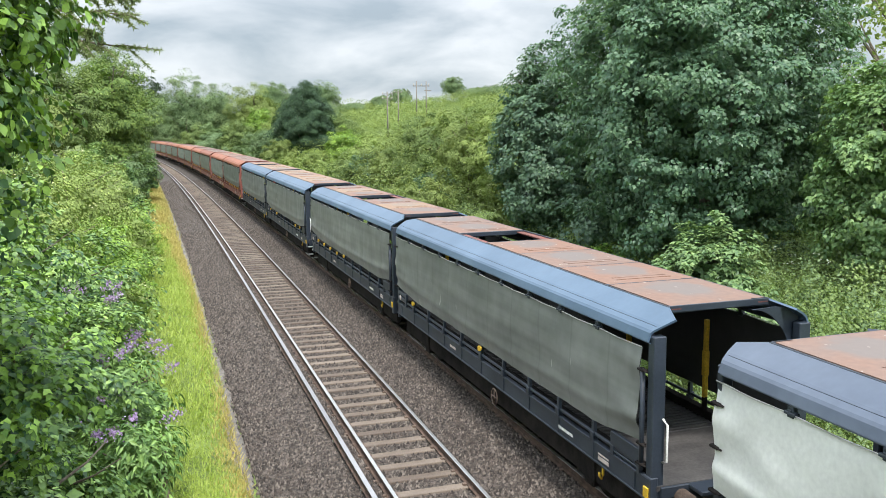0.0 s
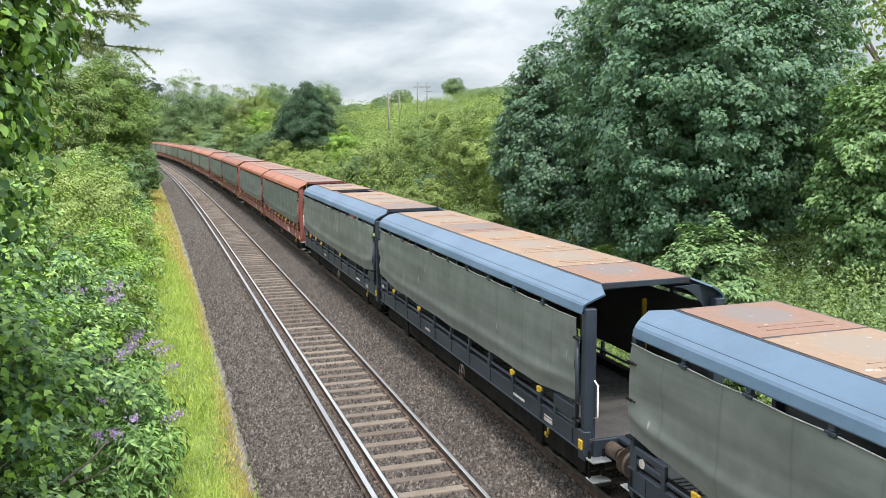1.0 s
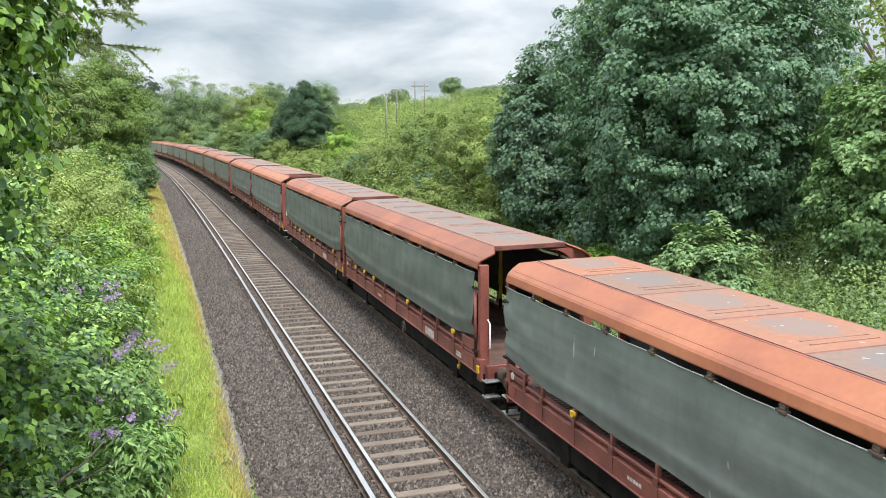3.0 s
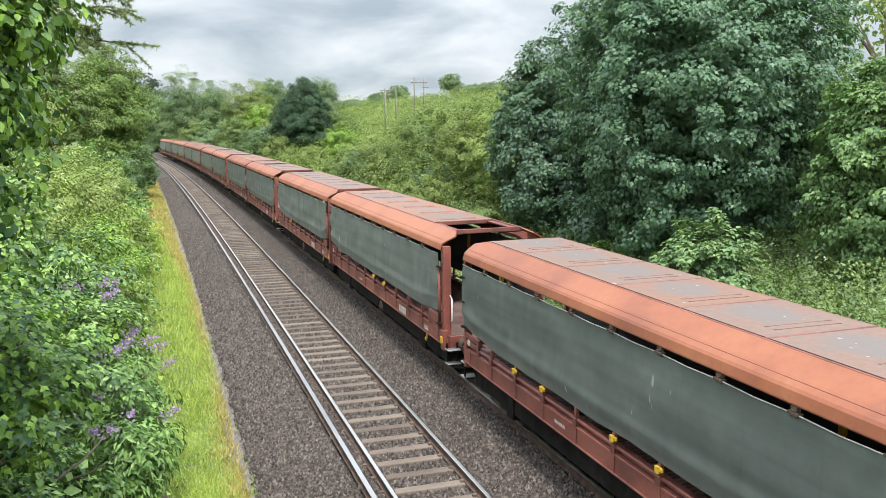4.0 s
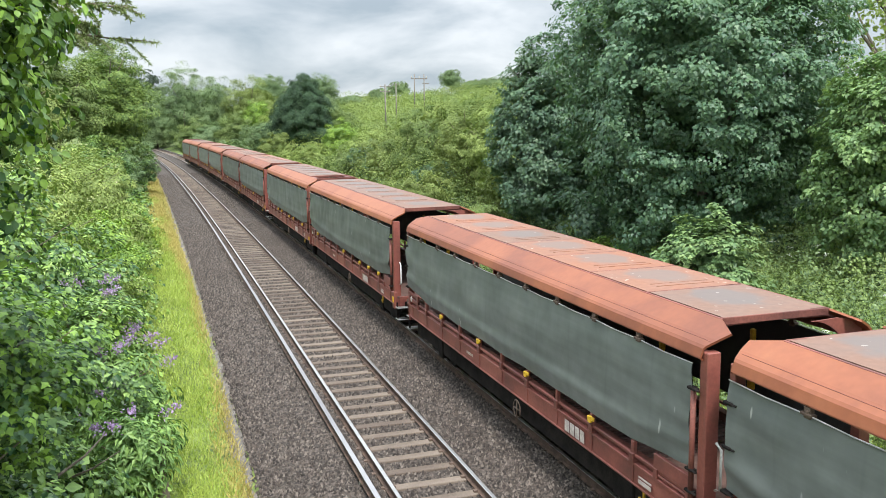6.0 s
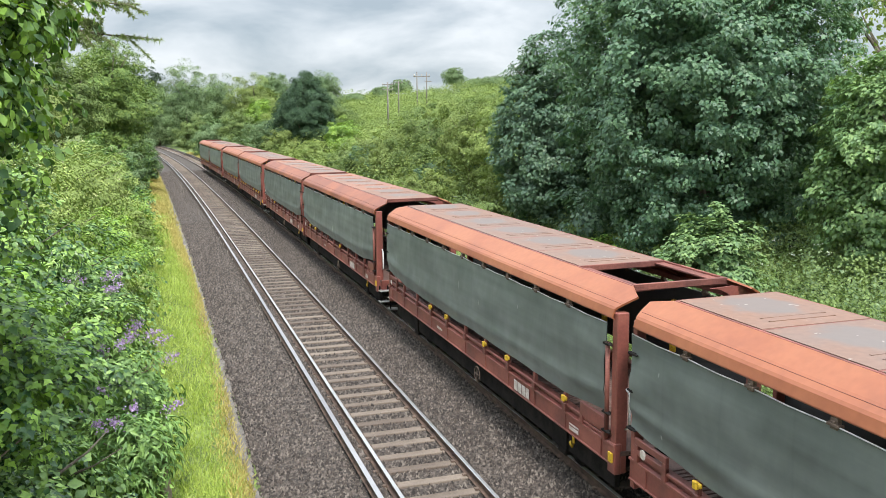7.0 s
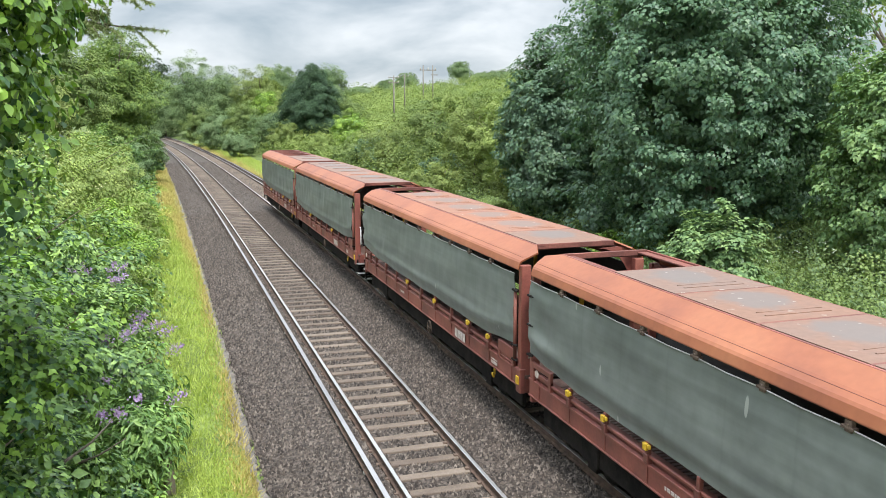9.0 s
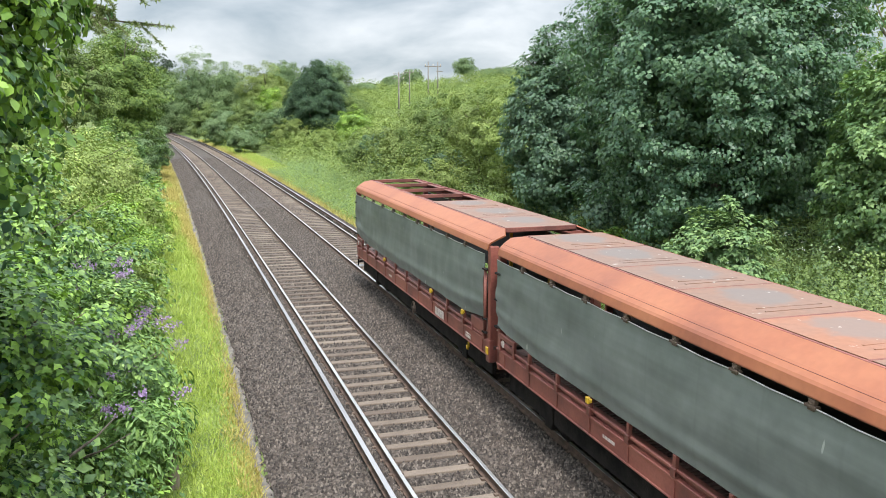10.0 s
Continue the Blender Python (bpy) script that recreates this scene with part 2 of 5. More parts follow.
def tarpmat(name, c0, c1, seams):
    """Tarpaulin: long wind-drawn streaks, dark welded seams, a scatter of pale droppings."""
    m = mat(name, (c0, c1), rough=0.45, scale=0.6, fine=5, bump=0.05, spread=0.09, tint_random=0.3)
    nt = m.node_tree
    N, L = nt.nodes.new, nt.links.new
    b = nt.nodes["Principled BSDF"]
    old = b.inputs["Base Color"].links[0].from_socket
    tc, oi, add, mp = N("ShaderNodeTexCoord"), N("ShaderNodeObjectInfo"), N("ShaderNodeVectorMath"), N("ShaderNodeMapping")
    sc = N("ShaderNodeMath"); sc.operation = "MULTIPLY"; sc.inputs[1].default_value = 40
    L(oi.outputs["Random"], sc.inputs[0])
    add.operation = "ADD"
    L(tc.outputs["Object"], add.inputs[0]); L(sc.outputs[0], add.inputs[1])
    mp.inputs["Rotation"].default_value = (0.10, 0, 0)
    mp.inputs["Scale"].default_value = (0.3, 0.16, 4.0)
    L(add.outputs[0], mp.inputs["Vector"])

    def layer(vec, scale, detail, lo, hi, a, z):
        n, mr = N("ShaderNodeTexNoise"), N("ShaderNodeMapRange")
        n.inputs["Scale"].default_value, n.inputs["Detail"].default_value = scale, detail
        L(vec, n.inputs["Vector"])
        for k, v in (("From Min", lo), ("From Max", hi), ("To Min", a), ("To Max", z)):
            mr.inputs[k].default_value = v
        L(n.outputs["Fac"], mr.inputs["Value"])
        return mr.outputs[0]

    def times(x, y):
        q = N("ShaderNodeMath"); q.operation = "MULTIPLY"
        L(x, q.inputs[0]); L(y, q.inputs[1])
        return q.outputs[0]

    shade = times(layer(mp.outputs[0], 1.0, 6, .3, .7, .78, 1.25), layer(add.outputs[0], 2.5, 7, .3, .7, .94, 1.06))
    sep = N("ShaderNodeSeparateXYZ"); L(tc.outputs["Object"], sep.inputs[0])
    wob = layer(add.outputs[0], .8, 2, 0, 1, -.06, .06)
    sh = N("ShaderNodeMath"); sh.operation = "ADD"; L(sep.outputs["Y"], sh.inputs[0]); L(wob, sh.inputs[1])
    pp = N("ShaderNodeMath"); pp.operation = "PINGPONG"; pp.inputs[1].default_value = 1.29 / 2
    L(sh.outputs[0], pp.inputs[0])
    line = N("ShaderNodeMapRange"); line.interpolation_type = "SMOOTHSTEP"
    for k, v in (("From Min", 0.0), ("From Max", .045), ("To Min", 1 - seams), ("To Max", 1)):
        line.inputs[k].default_value = v
    L(pp.outputs[0], line.inputs["Value"])
    shade = times(shade, line.outputs[0])
    vm = N("ShaderNodeVectorMath"); vm.operation = "SCALE"
    L(old, vm.inputs[0]); L(shade, vm.inputs["Scale"])
    drip = N("ShaderNodeMapping"); drip.inputs["Scale"].default_value = (1, 1, .35); L(add.outputs[0], drip.inputs["Vector"])
    mx = N("ShaderNodeMix"); mx.data_type = "RGBA"
    L(layer(drip.outputs[0], 5.5, 1, .765, .79, 0, .8), mx.inputs["Factor"]); L(vm.outputs[0], mx.inputs["A"])
    mx.inputs["B"].default_value = (.42, .43, .40, 1)
    L(mx.outputs["Result"], b.inputs["Base Color"])
    return m


M_SLATEROOF = mat("slate-blue roof paint", ((0.075, 0.095, 0.135), (0.105, 0.13, 0.175)), rough=0.45, scale=0.7, fine=9, bump=0.03, spread=0.06)
M_CURT = tarpmat("grey-green curtain", (0.118, 0.134, 0.126), (0.176, 0.193, 0.182), 0.06)
M_CURTB = tarpmat("grey curtain", (0.150, 0.159, 0.152), (0.203, 0.211, 0.200), 0.17)
M_CURT_INSIDE = mat("charcoal curtain inside", ((0.030, 0.031, 0.032), (0.052, 0.053, 0.054)), rough=0.7, scale=0.8, fine=8, bump=0.04, spread=0.12)
M_CURTW = mat("new white curtain", ((0.60, 0.61, 0.585), (0.73, 0.74, 0.71)), rough=0.55, scale=0.7, fine=14, bump=0.1, spread=0.08)
M_DARK = mat("underframe grime", ((0.009, 0.008, 0.008), (0.026, 0.022, 0.020)), rough=0.9, scale=3, fine=30, bump=0.2, spec=0.12)
M_DECK = mat("worn deck plate", ((0.045, 0.043, 0.044), (0.10, 0.094, 0.09)), rough=0.6, scale=1.5, fine=20, bump=0.15)
M_DECKR = mat("rusty deck plate", ((0.085, 0.05, 0.042), (0.19, 0.115, 0.095)), rough=0.65, scale=1.5, fine=20, bump=0.15)
M_GALV = mat("galvanised tube", ((0.42, 0.42, 0.41), (0.62, 0.62, 0.6)), rough=0.4, metal=0.6, scale=4, fine=40, bump=0.05)
M_WHITE = mat("white paint", ((0.68, 0.68, 0.65), (0.82, 0.82, 0.8)), rough=0.5, scale=4, fine=30, bump=0.03)
M_YELLOW = mat("yellow paint", ((0.58, 0.36, 0.025), (0.74, 0.48, 0.04)), rough=0.5, scale=6, fine=40, bump=0.05)
M_WOOD = mat("weathered timber", ((0.16, 0.12, 0.085), (0.34, 0.28, 0.21)), rough=0.9, scale=3, fine=30, bump=0.4, stretch=(1, 1, 0.15))
M_POLE = mat("creosoted pole", ((0.15, 0.13, 0.11), (0.27, 0.25, 0.22)), rough=0.9, scale=3, fine=30, bump=0.2)

# ---- geometry helpers ----


def track_z(y):
    """The line falls away gently beyond the bridge."""
    e = max(0.0, min(y, 150.0))
    return -1.9e-5 * e * e - 0.0057 * max(0.0, y - 150.0)


def track_x(y, off=0.0):
    """x of the near track's centre line at y; a long left-hand bend that runs on straight."""
    off = off - 1.1 * track_z(y)
    a, b, y1 = -9.477e-5, -3.119e-7, 240.0
    if y <= y1:
        yy = max(y, -30.0)
        return 4.361 + off + a * yy ** 2 + b * yy ** 3
    return 4.361 + off + a * y1 ** 2 + b * y1 ** 3 + (2 * a * y1 + 3 * b * y1 ** 2) * (y - y1)


def smooth(e0, e1, v):
    t = min(1.0, max(0.0, (v - e0) / (e1 - e0)))
    return t * t * (3 - 2 * t)


def ground_z(x, y):
    u = x - track_x(y)
    if u < -2.7:
        d = -2.7 - u
        z = -0.42 + 0.12 * min(d, 1.5) + 3.6 * smooth(1.3, 8.5, d) + 2.0 * smooth(8, 40, d)
    elif u > 5.5:
        d = u - 5.5
        z = -0.42 + 0.10 * min(d, 4) + 0.115 * min(max(d - 4, 0), 100) + 5 * smooth(90, 260, d)
    else:
        return -0.6 + track_z(y)
    if u > 5.5:
        z += 1.7 * smooth(1.5, 8.5, u - 5.5) * (1 - smooth(45, 85, y))
    far = smooth(180, 420, math.hypot(x, y))
    z += far * 3.0 + track_z(y) * (1 - smooth(10, 40, d))
    return z + 0.10 * noise.noise((x * 0.35, y * 0.35, 0)) * min(1, d if d > 0 else 0) + far * 2.5 * noise.noise((x * 0.012, y * 0.012, 3))


def mesh_of(name, verts, faces, materials, smooth_shade=False, mat_index=None):
    me = bpy.data.meshes.new(name)
    me.from_pydata(verts, [], faces)
    for m in materials:
        me.materials.append(m)
    if mat_index is not None:
        me.polygons.foreach_set("material_index", mat_index)
    if smooth_shade:
        me.polygons.foreach_set("use_smooth", [True] * len(me.polygons))
    me.update()
    return me


def tri_mesh(name, verts, tris, materials, mat_index=None):
    """A mesh from numpy arrays of corners and triangles."""
    me = bpy.data.meshes.new(name)
    n = len(tris)
    me.vertices.add(len(verts)); me.loops.add(n * 3); me.polygons.add(n)
    me.vertices.foreach_set("co", np.asarray(verts, np.float32).ravel())
    me.loops.foreach_set("vertex_index", np.asarray(tris, np.int32).ravel())
    me.polygons.foreach_set("loop_start", np.arange(n, dtype=np.int32) * 3)
    for m in materials:
        me.materials.append(m)
    if mat_index is not None:
        me.polygons.foreach_set("material_index", np.asarray(mat_index, np.int32))
    me.update(calc_edges=True)
    return me


def child(name, me, parent, label="", m=None):
    ob = new(name, me)
    ob.parent = parent
    if m is not None:
        ob.matrix_basis = m
    if label:
        ob["label"] = label
    return ob


def boxes_mesh(name, boxes, material, bevel=0.0):
    """One mesh of several bevelled boxes: each (x0, x1, y0, y1, z0, z1)."""
    bm = bmesh.new()
    for x0, x1, y0, y1, z0, z1 in boxes:
        r = bmesh.ops.create_cube(bm, size=1.0)
        bmesh.ops.scale(bm, vec=(x1 - x0, y1 - y0, z1 - z0), verts=r["verts"])
        bmesh.ops.translate(bm, vec=((x0 + x1) / 2, (y0 + y1) / 2, (z0 + z1) / 2), verts=r["verts"])
    if bevel:
        bmesh.ops.bevel(bm, geom=bm.edges[:], offset=bevel, segments=1, affect="EDGES")
    return bm_mesh(name, bm, material)


def bm_mesh(name, bm, material, smooth_shade=False):
    me = bpy.data.meshes.new(name)
    bmesh.ops.recalc_face_normals(bm, faces=bm.faces[:])
    if smooth_shade:
        for f in bm.faces:
            f.smooth = True
    bm.to_mesh(me)
    bm.free()
    me.materials.append(material)
    return me


def tube_mesh(name, paths, radius, material, sides=6, taper=1.0):
    """One mesh of round bars, each swept along a list of points."""
    verts, faces = [], []
    for path in paths:
        pts = [Vector(p) for p in path]
        base = len(verts)
        for i, p in enumerate(pts):
            d = (pts[min(i + 1, len(pts) - 1)] - pts[max(i - 1, 0)]).normalized()
            a = d.orthogonal().normalized()
            b = d.cross(a)
            r = radius * (1 + (taper - 1) * i / max(1, len(pts) - 1))
            for k in range(sides):
                t = 2 * math.pi * k / sides
                verts.append(p + (a * math.cos(t) + b * math.sin(t)) * r)
            if i:
                for k in range(sides):
                    k2 = (k + 1) % sides
                    faces.append((base + (i - 1) * sides + k, base + (i - 1) * sides + k2, base + i * sides + k2, base + i * sides + k))
        faces.append([base + k for k in range(sides)][::-1])
        faces.append([base + (len(pts) - 1) * sides + k for k in range(sides)])
    return mesh_of(name, verts, faces, [material], True)


def sweep(profile, y0, y1, off, step=2.0, closed=True):
    """Corners and faces of a profile (u, z) drawn along the track."""
    verts, faces = [], []
    n, rows = len(profile), int((y1 - y0) / step) + 1
    for i in range(rows):
        y = y0 + (y1 - y0) * i / (rows - 1)
        x = track_x(y, off)
        verts += [(x + u, y, z + track_z(y)) for u, z in profile]
        if i:
            a, b = (i - 1) * n, i * n
            for k in range(n if closed else n - 1):
                k2 = (k + 1) % n
                faces.append((a + k, a + k2, b + k2, b + k))
    return verts, faces


# leaf outlines: (across, along, lift)
OVAL = (np.array([(0, 0, 0), (.34, .42, .10), (0, 1, -.05), (-.34, .42, .10)]), np.array([(0, 1, 2), (0, 2, 3)]))
LANCE = (np.array([(0, 0, 0), (.16, .4, .05), (0, 1, -.22), (-.16, .4, .05)]), np.array([(0, 1, 2), (0, 2, 3)]))
ROUND = (np.array([(0, 0, 0), (.34, .22, .07), (.40, .55, .09), (0, 1, -.06), (-.40, .55, .09), (-.34, .22, .07)]),
         np.array([(0, 1, 2), (0, 2, 3), (0, 3, 4), (0, 4, 5)]))
LOBED = (np.array([(0, 0, 0), (.54, .36, -.02), (.27, .55, .06), (0, 1.06, -.12), (-.27, .55, .06), (-.54, .36, -.02)]),
         np.array([(0, 1, 2), (0, 2, 3), (0, 3, 4), (0, 4, 5)]))
BLADE = (np.array([(-.05, 0, 0), (.05, 0, 0), (0, 1, 0)]), np.array([(0, 1, 2)]))


def unit(a):
    return a / np.maximum(np.linalg.norm(a, axis=1, keepdims=True), 1e-9)


def leaf_arrays(P, nrm, along, size, shape):
    """Corners and triangles of one leaf at each place, facing nrm and pointing along."""
    S, T = shape
    nrm = unit(nrm)
    along = unit(along - nrm * np.sum(along * nrm, 1, keepdims=True))
    side = np.cross(along, nrm)
    V = (P[:, None, :] + size[:, None, None] * (S[None, :, 0, None] * side[:, None, :] + S[None, :, 1, None] * along[:, None, :]
                                                 + S[None, :, 2, None] * nrm[:, None, :]))
    F = T[None] + (np.arange(len(P)) * len(S))[:, None, None]
    return V.reshape(-1, 3), F.reshape(-1, 3)


def join_arrays(parts):
    vs, fs, ms, n = [], [], [], 0
    for i, (v, f, m) in enumerate(parts):
        vs.append(v); fs.append(f + n); ms.append(np.full(len(f), m)); n += len(v)
    return np.concatenate(vs), np.concatenate(fs), np.concatenate(ms)


def lumps(rng, radii, count, low=-0.5, power=1.0, shell=0.48):
    """Centres of leaf clumps spread over the shell of an egg, in units of the crown."""
    d = unit(rng.normal(size=(count * 3, 3)))
    d = d[d[:, 2] > low][:count]
    r = shell + (1.05 - shell) * rng.random((len(d), 1)) ** power
    w = np.random.default_rng(count).normal(size=(4, 3)) * 2.6
    r = r * (1 + 0.055 * np.sin(d @ w.T + np.arange(4) * 1.7).sum(1, keepdims=True))
    return d * r * np.array(radii), d


def crown_arrays(rng, centre, radii, clumps, per, leaf, shape, clump_r, low=-0.5, droop=0.35, spread=0.5, up=0.5, flat=0.72, shell=0.48):
    """Leaves in clumps over a crown: uneven outline, gaps between the clumps."""
    C, D = lumps(rng, radii, clumps, low, 1.0, shell)
    k = len(C)
    cr = clump_r * (0.6 + 0.8 * rng.random(k))
    d = unit(rng.normal(size=(k * per, 3)) + np.repeat(D, per, 0) * 0.6 + np.array([0, 0, 0.25]))
    rr = np.repeat(cr, per)[:, None] * (0.35 + 0.65 * rng.random((k * per, 1)) ** 0.5)
    P = np.repeat(C, per, 0) + d * rr * np.array([1, 1, flat])
    nrm = d * spread + np.array([0, 0, up]) + np.repeat(D, per, 0) * 0.45 + rng.normal(size=P.shape) * 0.3
    along = d + np.array([0, 0, -droop]) + rng.normal(size=P.shape) * 0.4
    size = leaf * (0.6 + 0.7 * rng.random(len(P)))
    return leaf_arrays(P + np.array(centre), nrm, along, size, shape)


def trunk_parts(rng, thing, height, r, limbs, spread, lean=0.0):
    """A tapered trunk, and under it each limb as a part."""
    line = [(lean * height * t * t + 0.1 * math.sin(3 * t), 0.08 * math.sin(5 * t + 1), height * t) for t in (0, .2, .4, .6, .8, 1)]
    trunk = child("trunk", tube_mesh("trunk", [line], r, M_BARK, 8, 0.25), thing)
    for i in range(limbs):
        a, t = rng.random() * 6.283, 0.2 + 0.6 * rng.random()
        b = Vector((lean * height * t * t, 0, height * t))
        e = Vector((math.cos(a) * spread, math.sin(a) * spread, height * 0.32))
        child("limb", tube_mesh("limb", [[b, b + e * 0.35 + Vector((0, 0, .1)), b + e * 0.7, b + e]], r * 0.45, M_BARK, 6, 0.25), trunk)


def tapered(v, centre, rz, taper):
    """Draws a crown in towards its top and lets it spread below."""
    k = 1 - taper * np.clip((v[:, 2] - centre[2]) / rz, -.4, 1.2)
    return np.stack([centre[0] + (v[:, 0] - centre[0]) * k, centre[1] + (v[:, 1] - centre[1]) * k, v[:, 2]], -1)


def plant(name, label, category, place, height, radii, clumps, per, leaf, shape, material, seed, clump_r=0.5, low=-0.5,
          base=0.15, trunk_r=0.06, limbs=5, droop=0.35, up=0.7, flowers=None, group="", lean=0.0, flat=0.72, shell=0.48, taper=0.0):
    """A tree or bush: tapered trunk with limbs, and a crown of leaf clumps; height is that of its top."""
    rng = np.random.default_rng(seed)
    x, y = place
    z = ground_z(x, y)
    thing = new(name)
    thing.location = (x, y, z - 0.05)
    rz = min(radii[2], height * (1 - base) / 2)
    centre = (lean * height * 0.5, 0, height - rz)
    trunk_parts(rng, thing, height * 0.82, trunk_r, limbs, max(radii[0], radii[1]) * 0.75, lean)
    v, f = crown_arrays(rng, centre, (radii[0], radii[1], rz), clumps, per, leaf, shape, clump_r, low, droop, up=up, flat=flat, shell=shell)
    v = tapered(v, centre, rz, taper)
    # larger leaves deep inside close the crown
    n = max(60, clumps * per // 8)
    D = unit(rng.normal(size=(n, 3)))
    P = D * (.25 + .42 * rng.random((n, 1))) * np.array((radii[0], radii[1], rz)) + np.array(centre)
    v2, f2 = leaf_arrays(P, D + rng.normal(size=P.shape) * .3, rng.normal(size=P.shape), leaf * (1.4 + .6 * rng.random(n)), OVAL)
    v, f, _ = join_arrays([(v, f, 0), (v2, f2, 0)])
    child("crown", tri_mesh("crown", v, f, [material]), thing)
    if flowers:
        kind, count, fm, fs = flowers
        C, D = lumps(rng, (radii[0] * 1.06, radii[1] * 1.06, rz * 1.06), count, 0.0, 0.3)
        n = 14
        P = np.repeat(C + np.array(centre), n, 0) + rng.normal(size=(count * n, 3)) * fs * np.array([1, 1, .35])
        v, f = leaf_arrays(P, rng.normal(size=P.shape) + np.array([0, 0, 1.5]), rng.normal(size=P.shape), np.full(len(P), fs * 0.55), OVAL)
        child(kind, tri_mesh(kind, v, f, [fm]), thing)
    tagged(thing, label, category, group)
    return thing


def spot(bearing, dist):
    a = radians(bearing)
    return dist * math.sin(a), dist * math.cos(a)


# ---- large structure ----


def build_ground():
    ys = sorted({*[float(v) for v in range(-40, 80, 2)], *[float(v) for v in range(80, 300, 6)], *[300 + 40.0 * i for i in range(30)]})
    us = sorted({*[-1100, -800, -550, -350, -220, -140, -90, -60, -40, -30, -24, -20], *[-17 + 0.75 * i for i in range(20)], -2.7, -2.5,
                 5.3, 5.5, *[6 + 0.75 * i for i in range(16)], *[19, 22, 26, 31, 37, 44, 52, 61, 71, 82, 94, 106, 120, 140, 170, 220, 300, 420, 600, 850, 1100]})
    verts = [(track_x(y) + u, y, ground_z(track_x(y) + u, y)) for y in ys for u in us]
    n = len(us)
    faces = [(j * n + i, j * n + i + 1, (j + 1) * n + i + 1, (j + 1) * n + i) for j in range(len(ys) - 1) for i in range(n - 1)]
    tagged(new("ground", mesh_of("ground", verts, faces, [M_SOIL], True)), "rough green railway verge and rising scrub land", "ground", kind="structure")
    prof = [(-3.0, -0.6), (-2.86, -0.37), (-2.2, -0.26), (-1.5, -0.155), (-.86, -0.148), (-.83, -0.2), (.83, -0.2), (.86, -0.148), (1.72, -0.17), (2.59, -0.148), (2.62, -0.2),
            (4.28, -0.2), (4.31, -0.148), (4.95, -0.155), (5.35, -0.28), (5.75, -0.55)]
    v, f = sweep(prof, -30, 420, 0, 2.0, False)
    tagged(new("ballast_bed", mesh_of("ballast_bed", v, f, [M_BALLAST])), "brown-grey crushed stone track ballast", "ballast", kind="structure")
    prof = [(-3.35, -0.6), (-3.2, -0.36), (-3.05, -0.352), (-2.93, -0.35), (-2.8, -0.6)]
    v, f = sweep(prof, -30, 300, 0, 0.3, False)
    v = [(x + 0.09 * noise.noise((x * 2, y * 0.8, 0)) + 0.05 * noise.noise((x * 9, y * 2.9, 4)), y, z) for x, y, z in v]
    tagged(new("cess", mesh_of("cess", v, f, [M_CESS])), "narrow dusty grey cess edge beside the ballast", "path edge", kind="structure")


def rail_profile(h, head, foot, top):
    b = top - h
    return [(-foot / 2, b), (foot / 2, b), (foot / 2, b + .012), (.012, b + .03), (.012, top - .045), (head / 2, top - .035), (head / 2, top - .006),
            (head / 2 - .008, top), (-head / 2 + .008, top), (-head / 2, top - .006), (-head / 2, top - .035), (-.012, top - .045), (-.012, b + .03), (-foot / 2, b + .012)]


